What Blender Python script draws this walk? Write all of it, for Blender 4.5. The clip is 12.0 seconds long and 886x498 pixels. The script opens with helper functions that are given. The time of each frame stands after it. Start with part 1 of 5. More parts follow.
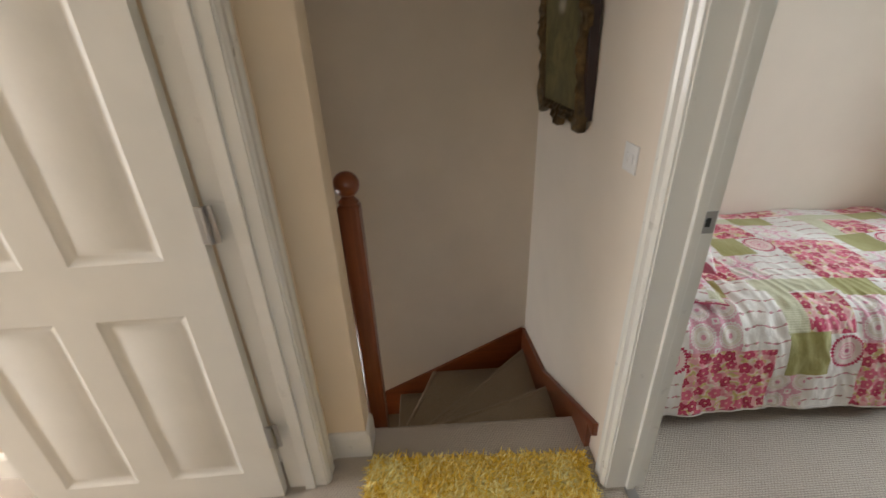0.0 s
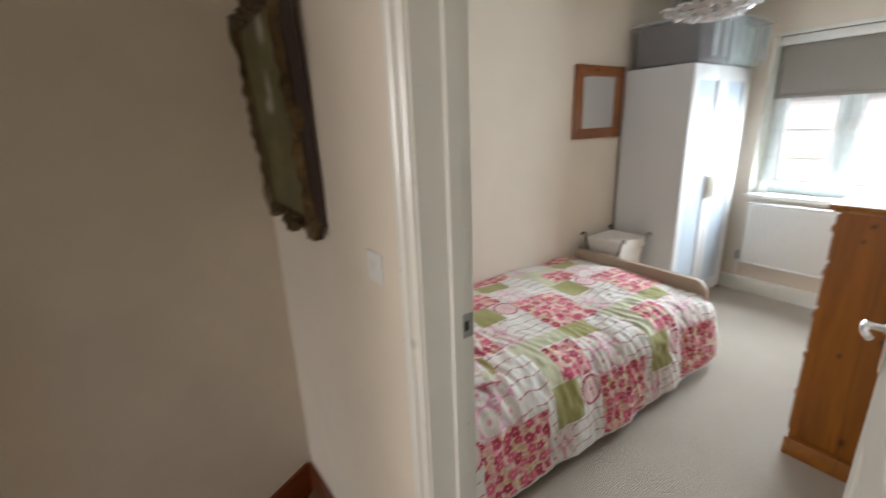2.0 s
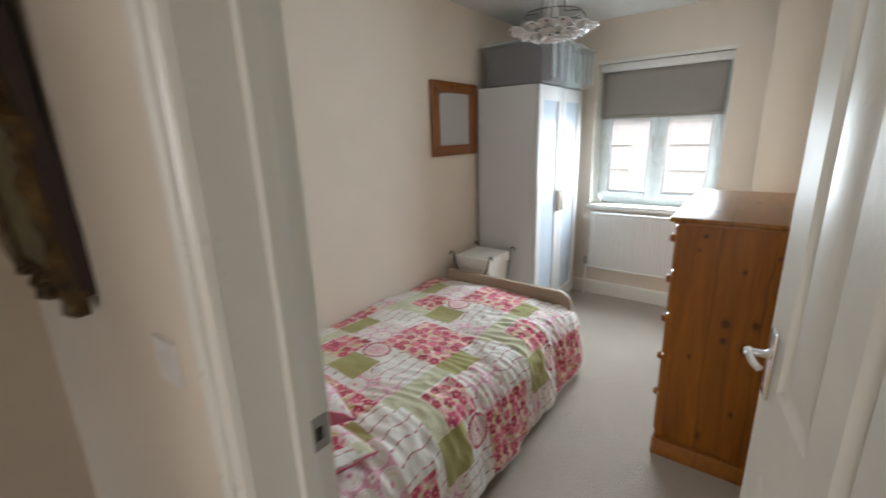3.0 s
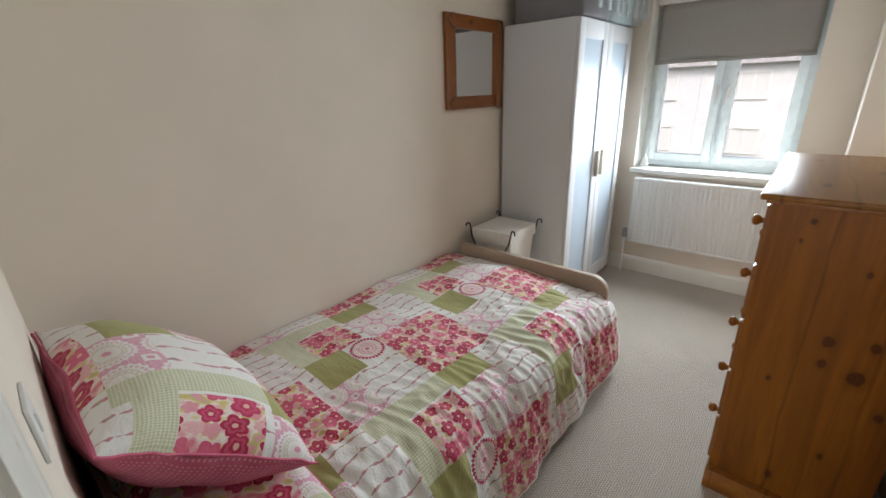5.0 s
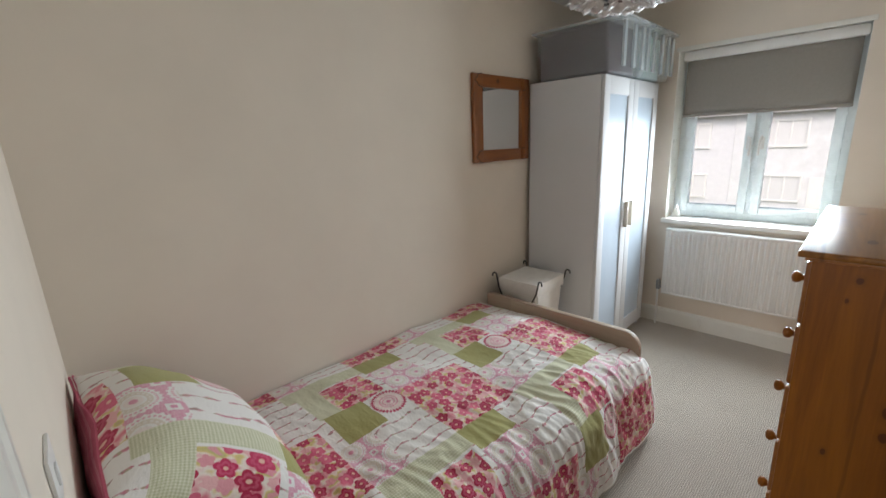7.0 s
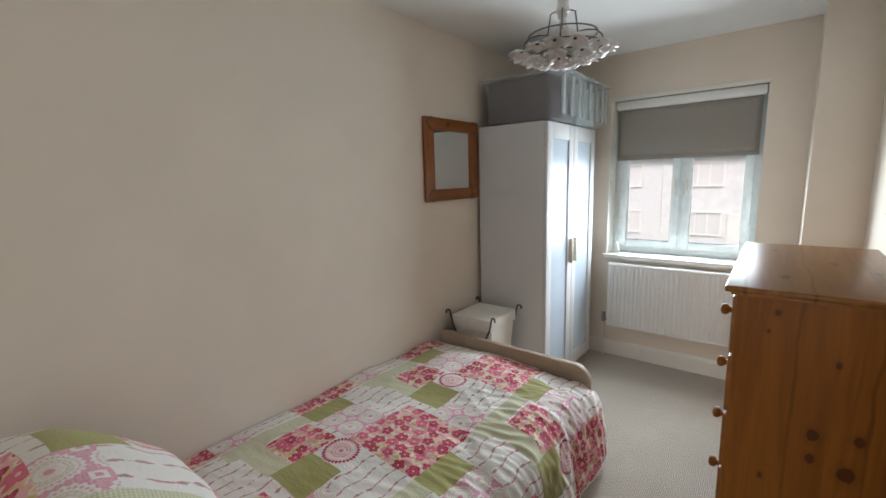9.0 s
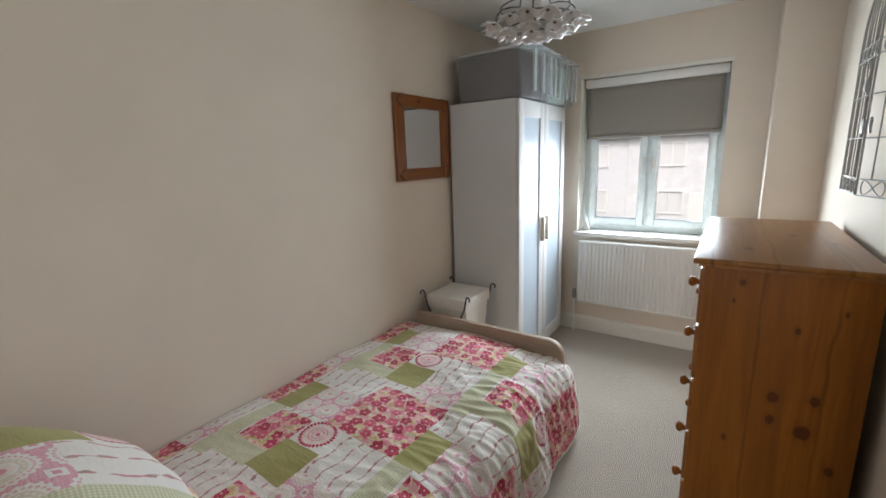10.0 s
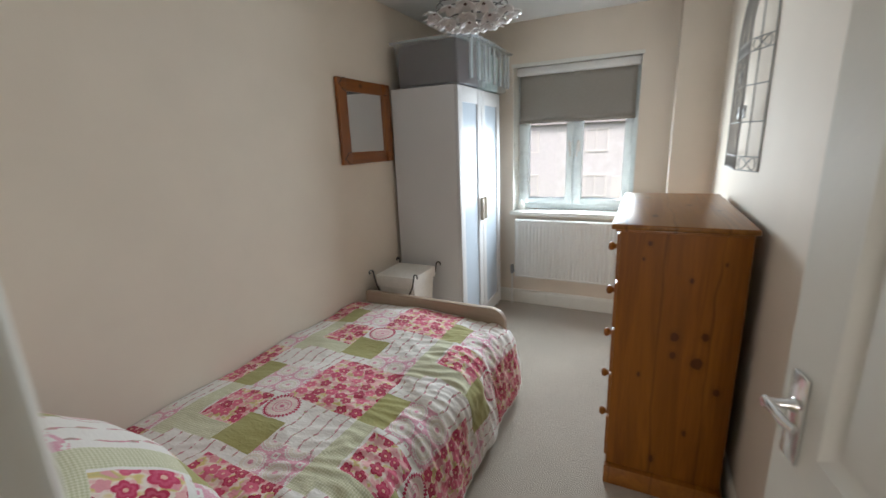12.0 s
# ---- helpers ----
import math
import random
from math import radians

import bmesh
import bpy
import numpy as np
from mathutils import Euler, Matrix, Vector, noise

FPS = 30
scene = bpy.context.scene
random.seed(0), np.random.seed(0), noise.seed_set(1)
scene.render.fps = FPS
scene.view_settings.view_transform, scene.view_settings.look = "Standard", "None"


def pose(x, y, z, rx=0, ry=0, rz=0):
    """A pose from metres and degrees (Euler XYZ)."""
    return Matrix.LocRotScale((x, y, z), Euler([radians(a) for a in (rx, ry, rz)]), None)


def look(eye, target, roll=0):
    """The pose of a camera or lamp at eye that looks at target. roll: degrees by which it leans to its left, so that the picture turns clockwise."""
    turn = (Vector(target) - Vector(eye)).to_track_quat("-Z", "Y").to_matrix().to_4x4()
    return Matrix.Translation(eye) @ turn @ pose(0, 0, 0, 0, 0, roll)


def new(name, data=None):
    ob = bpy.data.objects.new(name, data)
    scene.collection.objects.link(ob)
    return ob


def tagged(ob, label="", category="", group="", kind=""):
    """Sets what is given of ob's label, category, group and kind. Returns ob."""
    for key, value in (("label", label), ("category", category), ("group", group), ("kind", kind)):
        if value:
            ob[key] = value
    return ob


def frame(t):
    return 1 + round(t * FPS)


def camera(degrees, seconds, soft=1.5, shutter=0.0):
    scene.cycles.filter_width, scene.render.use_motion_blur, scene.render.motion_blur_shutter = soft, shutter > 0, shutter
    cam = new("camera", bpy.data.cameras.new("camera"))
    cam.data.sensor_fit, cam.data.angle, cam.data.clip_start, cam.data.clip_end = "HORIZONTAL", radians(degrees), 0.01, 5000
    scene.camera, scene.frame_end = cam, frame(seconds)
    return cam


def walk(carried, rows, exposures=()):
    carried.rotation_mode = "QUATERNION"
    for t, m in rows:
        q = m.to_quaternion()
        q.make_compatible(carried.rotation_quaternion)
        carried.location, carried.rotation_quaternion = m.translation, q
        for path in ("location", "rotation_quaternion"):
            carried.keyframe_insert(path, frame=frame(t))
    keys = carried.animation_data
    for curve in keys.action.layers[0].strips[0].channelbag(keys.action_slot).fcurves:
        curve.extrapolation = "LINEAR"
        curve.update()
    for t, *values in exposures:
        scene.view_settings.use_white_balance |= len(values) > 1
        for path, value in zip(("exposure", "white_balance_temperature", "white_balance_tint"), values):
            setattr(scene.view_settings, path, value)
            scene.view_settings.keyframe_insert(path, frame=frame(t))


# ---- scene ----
cam = camera(93.0, 12.0, shutter=0.7)
PATH = [
    (0, (0.109, -0.014, 1.457), (0.157, 1.774, 0.562), -2.2),
    (0.5, (0.111, -0.005, 1.467), (0.3, 1.811, 0.65), -2.4),
    (1, (0.124, 0.011, 1.48), (0.538, 1.827, 0.752), -2.5),
    (1.5, (0.184, 0.087, 1.475), (0.907, 1.838, 0.833), -2.5),
    (2, (0.265, 0.221, 1.471), (1.339, 1.81, 0.904), -2.2),
    (2.5, (0.337, 0.343, 1.479), (1.696, 1.713, 0.95), -2.0),
    (3, (0.468, 0.413, 1.475), (2.003, 1.585, 0.954), -1.8),
    (3.2, (0.514, 0.441, 1.473), (2.094, 1.545, 0.941), -1.4),
    (5, (0.854, 0.604, 1.433), (2.258, 1.845, 0.734), -2.0),
    (5.5, (0.882, 0.597, 1.424), (2.227, 1.908, 0.738), -2.3),
    (6, (0.886, 0.598, 1.457), (2.206, 1.944, 0.79), -2.5),
    (6.5, (0.877, 0.599, 1.438), (2.215, 1.97, 0.862), -2.5),
    (7, (0.871, 0.587, 1.456), (2.231, 1.97, 0.969), -2.4),
    (9, (0.86, 0.591, 1.475), (2.401, 1.82, 1.142), -1.7),
    (9.5, (0.865, 0.604, 1.47), (2.449, 1.767, 1.103), -1.8),
    (10, (0.87, 0.614, 1.458), (2.478, 1.727, 1.038), -2.1),
    (10.5, (0.867, 0.605, 1.452), (2.484, 1.683, 0.979), -2.3),
    (11, (0.862, 0.602, 1.442), (2.494, 1.638, 0.929), -2.5),
    (11.5, (0.841, 0.591, 1.436), (2.511, 1.565, 0.924), -2.4),
    (12, (0.728, 0.585, 1.441), (2.467, 1.442, 0.952), -2.3),
]
EXPOSURES = [(0, 1.95), (1, 2.0), (2, 1.95), (2.6, 1.7), (3.2, 1.6), (5, 1.53), (7, 1.45), (9, 1.38), (12, 1.42)]
walk(cam, [(t, look(eye, target, roll)) for t, eye, target, roll in PATH], EXPOSURES)

# ---------------------------------------------------------------- light
world = bpy.data.worlds.new("world")
scene.world = world
world.use_nodes = True
wt = world.node_tree
sky = wt.nodes.new("ShaderNodeTexSky")
sky.sky_type, sky.sun_disc = "NISHITA", False
sky.sun_elevation, sky.sun_rotation = radians(46), radians(249)
sky.air_density, sky.dust_density, sky.ozone_density = 1.0, 4.0, 1.0
wt.links.new(sky.outputs[0], wt.nodes["Background"].inputs[0])
wt.nodes["Background"].inputs[1].default_value = 0.11

sun = new("sun", bpy.data.lights.new("sun", "SUN"))
sun.data.energy, sun.data.angle, sun.data.color = 0.5, radians(12), (1.0, 0.98, 0.96)
sun.matrix_world = look((0, 0, 20), (9, 3.5, 10))


def window_lamp(name, m, w, h, power, color, spread=180):
    """The sky's light through a window's opening."""
    lamp = new(name, bpy.data.lights.new(name, "AREA"))
    lamp.data.shape, lamp.data.size, lamp.data.size_y = "RECTANGLE", w, h
    lamp.data.energy, lamp.data.color = power, color
    lamp.data.spread = radians(spread)
    lamp.matrix_world = m
    return lamp


window_lamp("bedroom_window_light", look((4.380, 1.162, 1.215), (2.3, 1.00, 0.88)), 0.86, 0.66, 12.2, (0.81, 0.92, 1.0), 138)
window_lamp("other_room_window_light", look((-3.22, 0.45, 1.45), (0.0, 0.65, 1.15)), 0.9, 1.1, 12.0, (0.98, 0.98, 1.0))
window_lamp("landing_window_light", look((0.18, -1.58, 1.55), (0.18, 1.0, 1.1)), 0.7, 0.9, 0.8, (0.98, 0.98, 1.0))

window_lamp("downstairs_window_light", look((-3.22, 1.72, -1.25), (0.2, 1.9, -0.15)), 0.8, 0.9, 3.4, (0.90, 0.95, 1.0), 110)

# ---------------------------------------------------------------- node helpers


class Val:
    """A socket with arithmetic."""

    def __init__(self, tree, sock):
        self.tree, self.sock = tree, sock

    def op(self, kind, *others):
        n = self.tree.nodes.new("ShaderNodeMath")
        n.operation = kind
        for i, o in enumerate((self, *others)):
            if isinstance(o, Val):
                self.tree.links.new(o.sock, n.inputs[i])
            else:
                n.inputs[i].default_value = o
        return Val(self.tree, n.outputs[0])

    def __add__(self, o): return self.op("ADD", o)
    def __radd__(self, o): return self.op("ADD", o)
    def __rmul__(self, o): return self.op("MULTIPLY", o)
    def __sub__(self, o): return self.op("SUBTRACT", o)
    def __mul__(self, o): return self.op("MULTIPLY", o)
    def __truediv__(self, o): return self.op("DIVIDE", o)
    def __gt__(self, o): return self.op("GREATER_THAN", o)
    def __lt__(self, o): return self.op("LESS_THAN", o)
    def mod(self, p): return self.op("FLOORED_MODULO", p)
    def sin(self): return self.op("SINE")
    def cos(self): return self.op("COSINE")
    def floor(self): return self.op("FLOOR")
    def abs(self): return self.op("ABSOLUTE")
    def angle(self, o): return self.op("ARCTAN2", o)
    def length(self, o): return (self * self + o * o).op("SQRT")


class Mat:
    """A principled material with a few shortcuts."""

    def __init__(self, name, rough=0.6, metal=0.0, coat=0.0):
        self.m = bpy.data.materials.new(name)
        self.m.use_nodes = True
        self.t = self.m.node_tree
        self.p = self.t.nodes["Principled BSDF"]
        self.p.inputs["Roughness"].default_value = rough
        self.p.inputs["Metallic"].default_value = metal
        self.p.inputs["Coat Weight"].default_value = coat
        self.heights = []

    def link(self, a, b):
        self.t.links.new(a, b)

    def coords(self, kind="Object", scale=(1, 1, 1)):
        c = self.t.nodes.new("ShaderNodeTexCoord")
        m = self.t.nodes.new("ShaderNodeMapping")
        m.inputs["Scale"].default_value = scale
        self.link(c.outputs[kind], m.inputs[0])
        return m.outputs[0]

    def uv(self, kind="UV"):
        s = self.t.nodes.new("ShaderNodeSeparateXYZ")
        self.link(self.coords(kind), s.inputs[0])
        return Val(self.t, s.outputs[0]), Val(self.t, s.outputs[1]), Val(self.t, s.outputs[2])

    def vec(self, x, y, z=None):
        c = self.t.nodes.new("ShaderNodeCombineXYZ")
        for i, v in enumerate((x, y, z)):
            if v is not None:
                self.link(v.sock, c.inputs[i])
        return c.outputs[0]

    def noise(self, vec, scale, detail=4, rough=0.55, distort=0.0):
        n = self.t.nodes.new("ShaderNodeTexNoise")
        self.link(vec, n.inputs["Vector"])
        n.inputs["Scale"].default_value, n.inputs["Detail"].default_value = scale, detail
        n.inputs["Roughness"].default_value, n.inputs["Distortion"].default_value = rough, distort
        return Val(self.t, n.outputs[0])

    def voronoi(self, vec, scale, dims="3D", rand=1.0, feature="F1"):
        n = self.t.nodes.new("ShaderNodeTexVoronoi")
        n.voronoi_dimensions, n.feature = dims, feature
        self.link(vec, n.inputs["Vector"])
        n.inputs["Scale"].default_value, n.inputs["Randomness"].default_value = scale, rand
        return n

    def ramp(self, fac, stops):
        n = self.t.nodes.new("ShaderNodeValToRGB")
        e = n.color_ramp.elements
        while len(e) < len(stops):
            e.new(0.5)
        for i, (p, c) in enumerate(stops):
            e[i].position, e[i].color = p, (*c, 1)
        self.link(fac.sock, n.inputs[0])
        return n.outputs[0]

    def mix(self, fac, a, b, kind="MIX"):
        n = self.t.nodes.new("ShaderNodeMix")
        n.data_type, n.blend_type = "RGBA", kind
        for i, v in ((0, fac), (6, a), (7, b)):
            if isinstance(v, Val):
                self.link(v.sock, n.inputs[i])
            elif isinstance(v, (int, float)):
                n.inputs[i].default_value = v
            elif isinstance(v, tuple):
                n.inputs[i].default_value = (*v, 1)
            else:
                self.link(v, n.inputs[i])
        return n.outputs[2]

    def color(self, c):
        if isinstance(c, tuple):
            self.p.inputs["Base Color"].default_value = (*c, 1)
        else:
            self.link(c, self.p.inputs["Base Color"])
        return self

    def rough(self, v):
        self.link(v.sock, self.p.inputs["Roughness"])
        return self

    def bump(self, height, dist, strength=1.0):
        n = self.t.nodes.new("ShaderNodeBump")
        n.inputs["Strength"].default_value, n.inputs["Distance"].default_value = strength, dist
        self.link(height.sock, n.inputs["Height"])
        if self.heights:
            self.link(self.heights[-1], n.inputs["Normal"])
        self.heights.append(n.outputs[0])
        self.link(n.outputs[0], self.p.inputs["Normal"])
        return self


def paint(name, base, rough=0.55, blotch=0.04, grain=0.0004, scale=3.0, coat=0.0, fine=160):
    """Painted plaster, wood or metal: faint blotches, fine roller or brush relief."""
    k = Mat(name, rough, coat=coat)
    v = k.coords()
    n = k.noise(v, scale, 5)
    lo = tuple(c * (1 - blotch) for c in base)
    hi = tuple(min(1, c * (1 + blotch)) for c in base)
    k.color(k.ramp(n, [(0.3, lo), (0.7, hi)]))
    k.rough(k.noise(v, 14, 3) * 0.16 + (rough - 0.08))
    k.bump(k.noise(v, fine, 3), grain)
    return k.m


def pine(name, dark, light, axis, knots=(), rough=0.32, board=0.16, across=1, plane=(1, 2), coat=0.25, relief=0.0006):
    """Lacquered pine: long grain along an axis, glued boards, knots."""
    k = Mat(name, rough, coat=coat)
    stretch = [16.0, 16.0, 16.0]
    stretch[axis] = 1.1
    v = k.coords("Object", tuple(stretch))
    grain = k.noise(v, 1.0, 6, 0.6, 1.2)
    fine = k.noise(k.coords("Object", tuple(s * 5 for s in stretch)), 1.0, 3)
    x = k.uv("Object")[across]
    lane = (x / board).floor()
    shade = (lane * 12.9898).sin() * 43758.5
    shade = shade.mod(1.0)
    col = k.ramp(grain * 0.7 + fine * 0.3, [(0.25, dark), (0.5, tuple((a + b) / 2 for a, b in zip(dark, light))), (0.72, light)])
    col = k.mix(shade * 0.35, col, tuple(c * 0.62 for c in light))
    flame = k.noise(k.coords("Object", tuple(c * 0.35 for c in stretch)), 1.0, 4, 0.55, 0.8)
    col = k.mix((flame * 3.2 - 1.5).op("MINIMUM", 1.0).op("MAXIMUM", 0.0) * 0.45, col, dark)
    sway = (k.noise(k.coords(), 3.0, 2) - 0.5) * 0.05
    joint = ((x + sway).mod(board) - board / 2).abs()
    col = k.mix((joint * -260.0 + 1.6).op("MINIMUM", 1.0).op("MAXIMUM", 0.0) * k.noise(k.coords(), 4.0, 2) * 0.8, col, tuple(c * 0.6 for c in dark))
    p, q = k.uv("Object")[plane[0]], k.uv("Object")[plane[1]]
    wob = (k.noise(k.coords(), 46, 2) - 0.5) * 0.7
    for cx, cy, rx, ry in knots:
        d = ((p - cx) / rx).length((q - cy) / ry) + wob
        col = k.mix((d * -0.55 + 1.30).op("MINIMUM", 1.0).op("MAXIMUM", 0.0) * 0.32, col, tuple(c * 0.6 for c in dark))
        col = k.mix((d * -7.0 + 7.6).op("MINIMUM", 1.0).op("MAXIMUM", 0.0) * 0.66, col, (0.045, 0.009, 0.003))
    k.color(col)
    k.rough(fine * 0.08 + (rough - 0.04))
    k.bump(grain * 0.5 + fine * 0.5, relief)
    return k.m


def carpet(name, a, b, pitch=0.0085):
    """Twisted loop pile, in rows of small loops."""
    k = Mat(name, 0.95)
    k.p.inputs["Sheen Weight"].default_value = 0.25
    u, v, w = k.uv("Object")
    wob = k.noise(k.coords(), 30, 2) * 0.006
    row = ((v + wob) * (math.pi / pitch)).sin().abs()
    loop = ((u + wob) * (math.pi / (pitch * 1.35)) + (v / pitch).floor() * 1.57).sin().abs()
    h = row * loop
    speck = k.noise(k.coords(), 240, 2)
    big = k.noise(k.coords(), 2.2, 4)
    fleck = k.noise(k.coords(), 95, 3)
    col = k.ramp(h * 0.36 + speck * 0.30 + fleck * 0.34 + big * 0.22, [(0.34, a), (0.78, b)])
    k.color(col)
    k.bump(h * 0.8 + fleck * 0.8 + speck * 0.4, 0.0032)
    return k.m


def glossy_metal(name, base, rough):
    k = Mat(name, rough, 1.0)
    k.color(base)
    k.rough(k.noise(k.coords(), 60, 3) * 0.2 + (rough - 0.08))
    return k.m


def patchwork(name, g=1.0):
    """Printed cotton: florals, striped garlands, medallions, plain and gingham squares; g: size of the print."""
    k = Mat(name, 0.85)
    k.p.inputs["Sheen Weight"].default_value = 0.15
    U, S, _ = k.uv("UV")
    wob = k.noise(k.vec(U, S), 9, 2)
    u = (U - 1.77).mod(0.68)
    q = (S - 0.11).mod(0.65)
    plane = k.vec(U, S)
    cream, white = (0.76, 0.70, 0.64), (0.83, 0.80, 0.77)

    def flowers(scale, big):
        """Round five-petalled flowers scattered on a plain ground; mask, heart, chance, inner ring."""
        vor = k.voronoi(plane, scale / g, "2D", 0.62)
        pos = k.t.nodes.new("ShaderNodeSeparateXYZ")
        k.link(vor.outputs["Position"], pos.inputs[0])
        dx, dy = U - Val(k.t, pos.outputs[0]), S - Val(k.t, pos.outputs[1])
        rnd = k.t.nodes.new("ShaderNodeSeparateColor")
        k.link(vor.outputs["Color"], rnd.inputs[0])
        size = (Val(k.t, rnd.outputs[1]) * 0.3 + 0.82) * (big * g)
        r, a = dx.length(dy), dy.angle(dx)
        edge = ((a * 2.5 + Val(k.t, rnd.outputs[2]) * 6.0).cos().abs() * 0.0052 + 0.0112) * size
        return r < edge, r < size * 0.0033, Val(k.t, rnd.outputs[0]), (r < edge * 0.72) * (r > edge * 0.46)

    # floral ground
    n = k.noise(plane, 30 / g, 1)
    floral = k.ramp(n, [(0.34, (0.72, 0.20, 0.26)), (0.42, (0.79, 0.44, 0.44)), (0.50, (0.84, 0.74, 0.66)), (0.57, (0.72, 0.55, 0.22)), (0.63, (0.56, 0.50, 0.20)), (0.69, (0.76, 0.34, 0.37))])
    m2, h2, r2, i2 = flowers(30.0, 0.95)
    floral = k.mix(m2 * (r2 > 0.35), floral, k.ramp(r2, [(0.45, (0.74, 0.28, 0.33)), (0.75, (0.80, 0.44, 0.45))]))
    m1, h1, r1, i1 = flowers(18.5, 1.5)
    floral = k.mix(m1, floral, k.ramp(r1, [(0.30, (0.43, 0.008, 0.055)), (0.62, (0.55, 0.022, 0.10)), (0.85, (0.70, 0.13, 0.22))]))
    floral = k.mix(i1 * 0.35, floral, (0.76, 0.17, 0.28))
    floral = k.mix(h1 * 0.85, floral, (0.84, 0.56, 0.44))

    # garland stripes on white
    ph = (U * (52.0 / g)).sin() * 0.005 * g + (wob - 0.5) * 0.010
    line = (S + ph).mod(0.054 * g) - 0.027 * g
    bead = (U * (165.0 / g)).sin() * 0.0016 * g + (k.noise(plane, 55 / g, 2) - 0.5) * 0.018 * g + 0.0027 * g
    leafy = k.noise(plane, 62 / g, 1)
    stripes = k.mix(k.noise(plane, 300, 1) * 0.12, white, cream)
    stripes = k.mix((line.abs() < bead) * 0.85, stripes, k.ramp(leafy, [(0.40, (0.34, 0.17, 0.15)), (0.50, (0.66, 0.13, 0.25)), (0.60, (0.40, 0.32, 0.19))]))

    # lace medallions set close on a pink lattice
    pitch = 0.105 * g
    cu, cs = u.mod(pitch) - pitch / 2, q.mod(pitch) - pitch / 2
    r, a = cu.length(cs) / g, cs.angle(cu)
    pink = k.mix(k.noise(plane, 140, 1) * 0.5, (0.66, 0.11, 0.29), (0.80, 0.42, 0.52))
    scallop_edge = (a * 22.0).cos() * 0.0022 + 0.0478
    medal = k.mix((r > scallop_edge) * (k.noise(plane, 190, 2) * 1.1 + 0.12), white, pink)
    square = (cu.abs() * -1.0 + pitch / 2).op("MAXIMUM", cs.abs() * -1.0 + pitch / 2)
    medal = k.mix(square < 0.0125 * g, medal, white)
    medal = k.mix((square < 0.0055 * g) * 0.8, medal, pink)
    medal = k.mix(((r - 0.0400).abs() < (a * 30.0).cos() * 0.0016 + 0.0014) * 0.75, medal, (0.74, 0.34, 0.42))
    medal = k.mix(((r - 0.0285).abs() < 0.0052) * 0.62, medal, (0.66, 0.55, 0.42))
    medal = k.mix(((r - 0.0285).abs() < (a * 18.0).cos() * 0.0014 + 0.0010) * 0.8, medal, white)
    medal = k.mix((r < 0.018) * 0.35, medal, (0.80, 0.62, 0.56))
    medal = k.mix((r < 0.0085) * 0.75, medal, pink)

    # plain olive and pale gingham
    weave = k.noise(k.coords("UV", (420, 420, 1)), 1.0, 1)
    olive = k.mix(weave * 0.35, (0.35, 0.325, 0.105), (0.49, 0.455, 0.215))
    check = (U.mod(0.0085) < 0.0045) + (S.mod(0.0085) < 0.0045)
    ging = k.mix(check * 0.36, (0.74, 0.73, 0.58), (0.44, 0.44, 0.22))

    # one large ring of beads
    cu, cs = u - 0.617, q - 0.35
    r, a = cu.length(cs), cs.angle(cu)
    rose = k.mix((r < 0.058) * 0.5, white, (0.80, 0.52, 0.50))
    rose = k.mix(((r - 0.044).abs() < (a * 30.0).cos() * 0.0016 + 0.0026) * 0.8, rose, (0.80, 0.66, 0.60))
    rose = k.mix(((r - 0.034).abs() < 0.0022) + ((r - 0.022).abs() < (a * 16.0).cos() * 0.0018 + 0.0022), rose, (0.76, 0.30, 0.40))
    rose = k.mix(r < 0.009, rose, (0.68, 0.18, 0.30))
    rose = k.mix((r - 0.0625).abs() < (a * 30.0).cos() * 0.0036 + 0.0052, rose, (0.50, 0.012, 0.085))

    def rect(u0, u1, q0, q1):
        return ((u > u0) * (u < u1)) * ((q > q0) * (q < q1))

    col = stripes
    col = k.mix(rect(0.0, 0.20, 0.0, 0.11), col, olive)
    col = k.mix(rect(0.0, 0.20, 0.11, 0.32), col, medal)
    col = k.mix(rect(0.0, 0.335, 0.32, 0.65), col, floral)
    col = k.mix(rect(0.335, 0.68, 0.0, 0.08), col, ging)
    col = k.mix(rect(0.375, 0.465, 0.05, 0.27), col, ging)
    col = k.mix(rect(0.335, 0.47, 0.44, 0.65), col, medal)
    col = k.mix(rect(0.465, 0.655, 0.09, 0.275), col, floral)
    col = k.mix(rect(0.545, 0.68, 0.275, 0.43), col, rose)
    col = k.mix(r < 0.073, col, rose)
    col = k.mix(rect(0.385, 0.548, 0.265, 0.44) * (r > 0.073), col, olive)
    k.color(col)
    k.bump(k.noise(k.coords("UV", (1.0, 0.45, 1)), 42, 4, 0.6, 0.6), 0.0042, 0.7)
    k.bump(k.noise(plane, 130, 3), 0.0012, 0.7)
    k.bump(weave, 0.0004)
    return k.m


# ---------------------------------------------------------------- materials
M_WALL = paint("magnolia_wall_paint", (0.782, 0.696, 0.596), 0.75, 0.03, 0.0002)
M_LANDING = paint("cream_landing_wall_paint", (0.80, 0.665, 0.49), 0.72, 0.03, 0.0006)
# Cream with the stairwell's shade put into its colour.
M_STAIRWALL = paint("shaded_cream_wall_paint", (0.71, 0.612, 0.495), 0.78, 0.04, 0.0006)
M_CEIL = paint("white_ceiling_paint", (0.80, 0.80, 0.79), 0.85, 0.02, 0.001, fine=90)
M_GLOSS = paint("white_gloss_woodwork", (0.78, 0.76, 0.70), 0.30, 0.03, 0.0003, coat=0.2)
M_DOOR = paint("white_satin_door", (0.76, 0.74, 0.68), 0.50, 0.03, 0.0004, scale=6, fine=60)
M_CARPET = carpet("beige_loop_carpet", (0.305, 0.262, 0.215), (0.63, 0.552, 0.462))
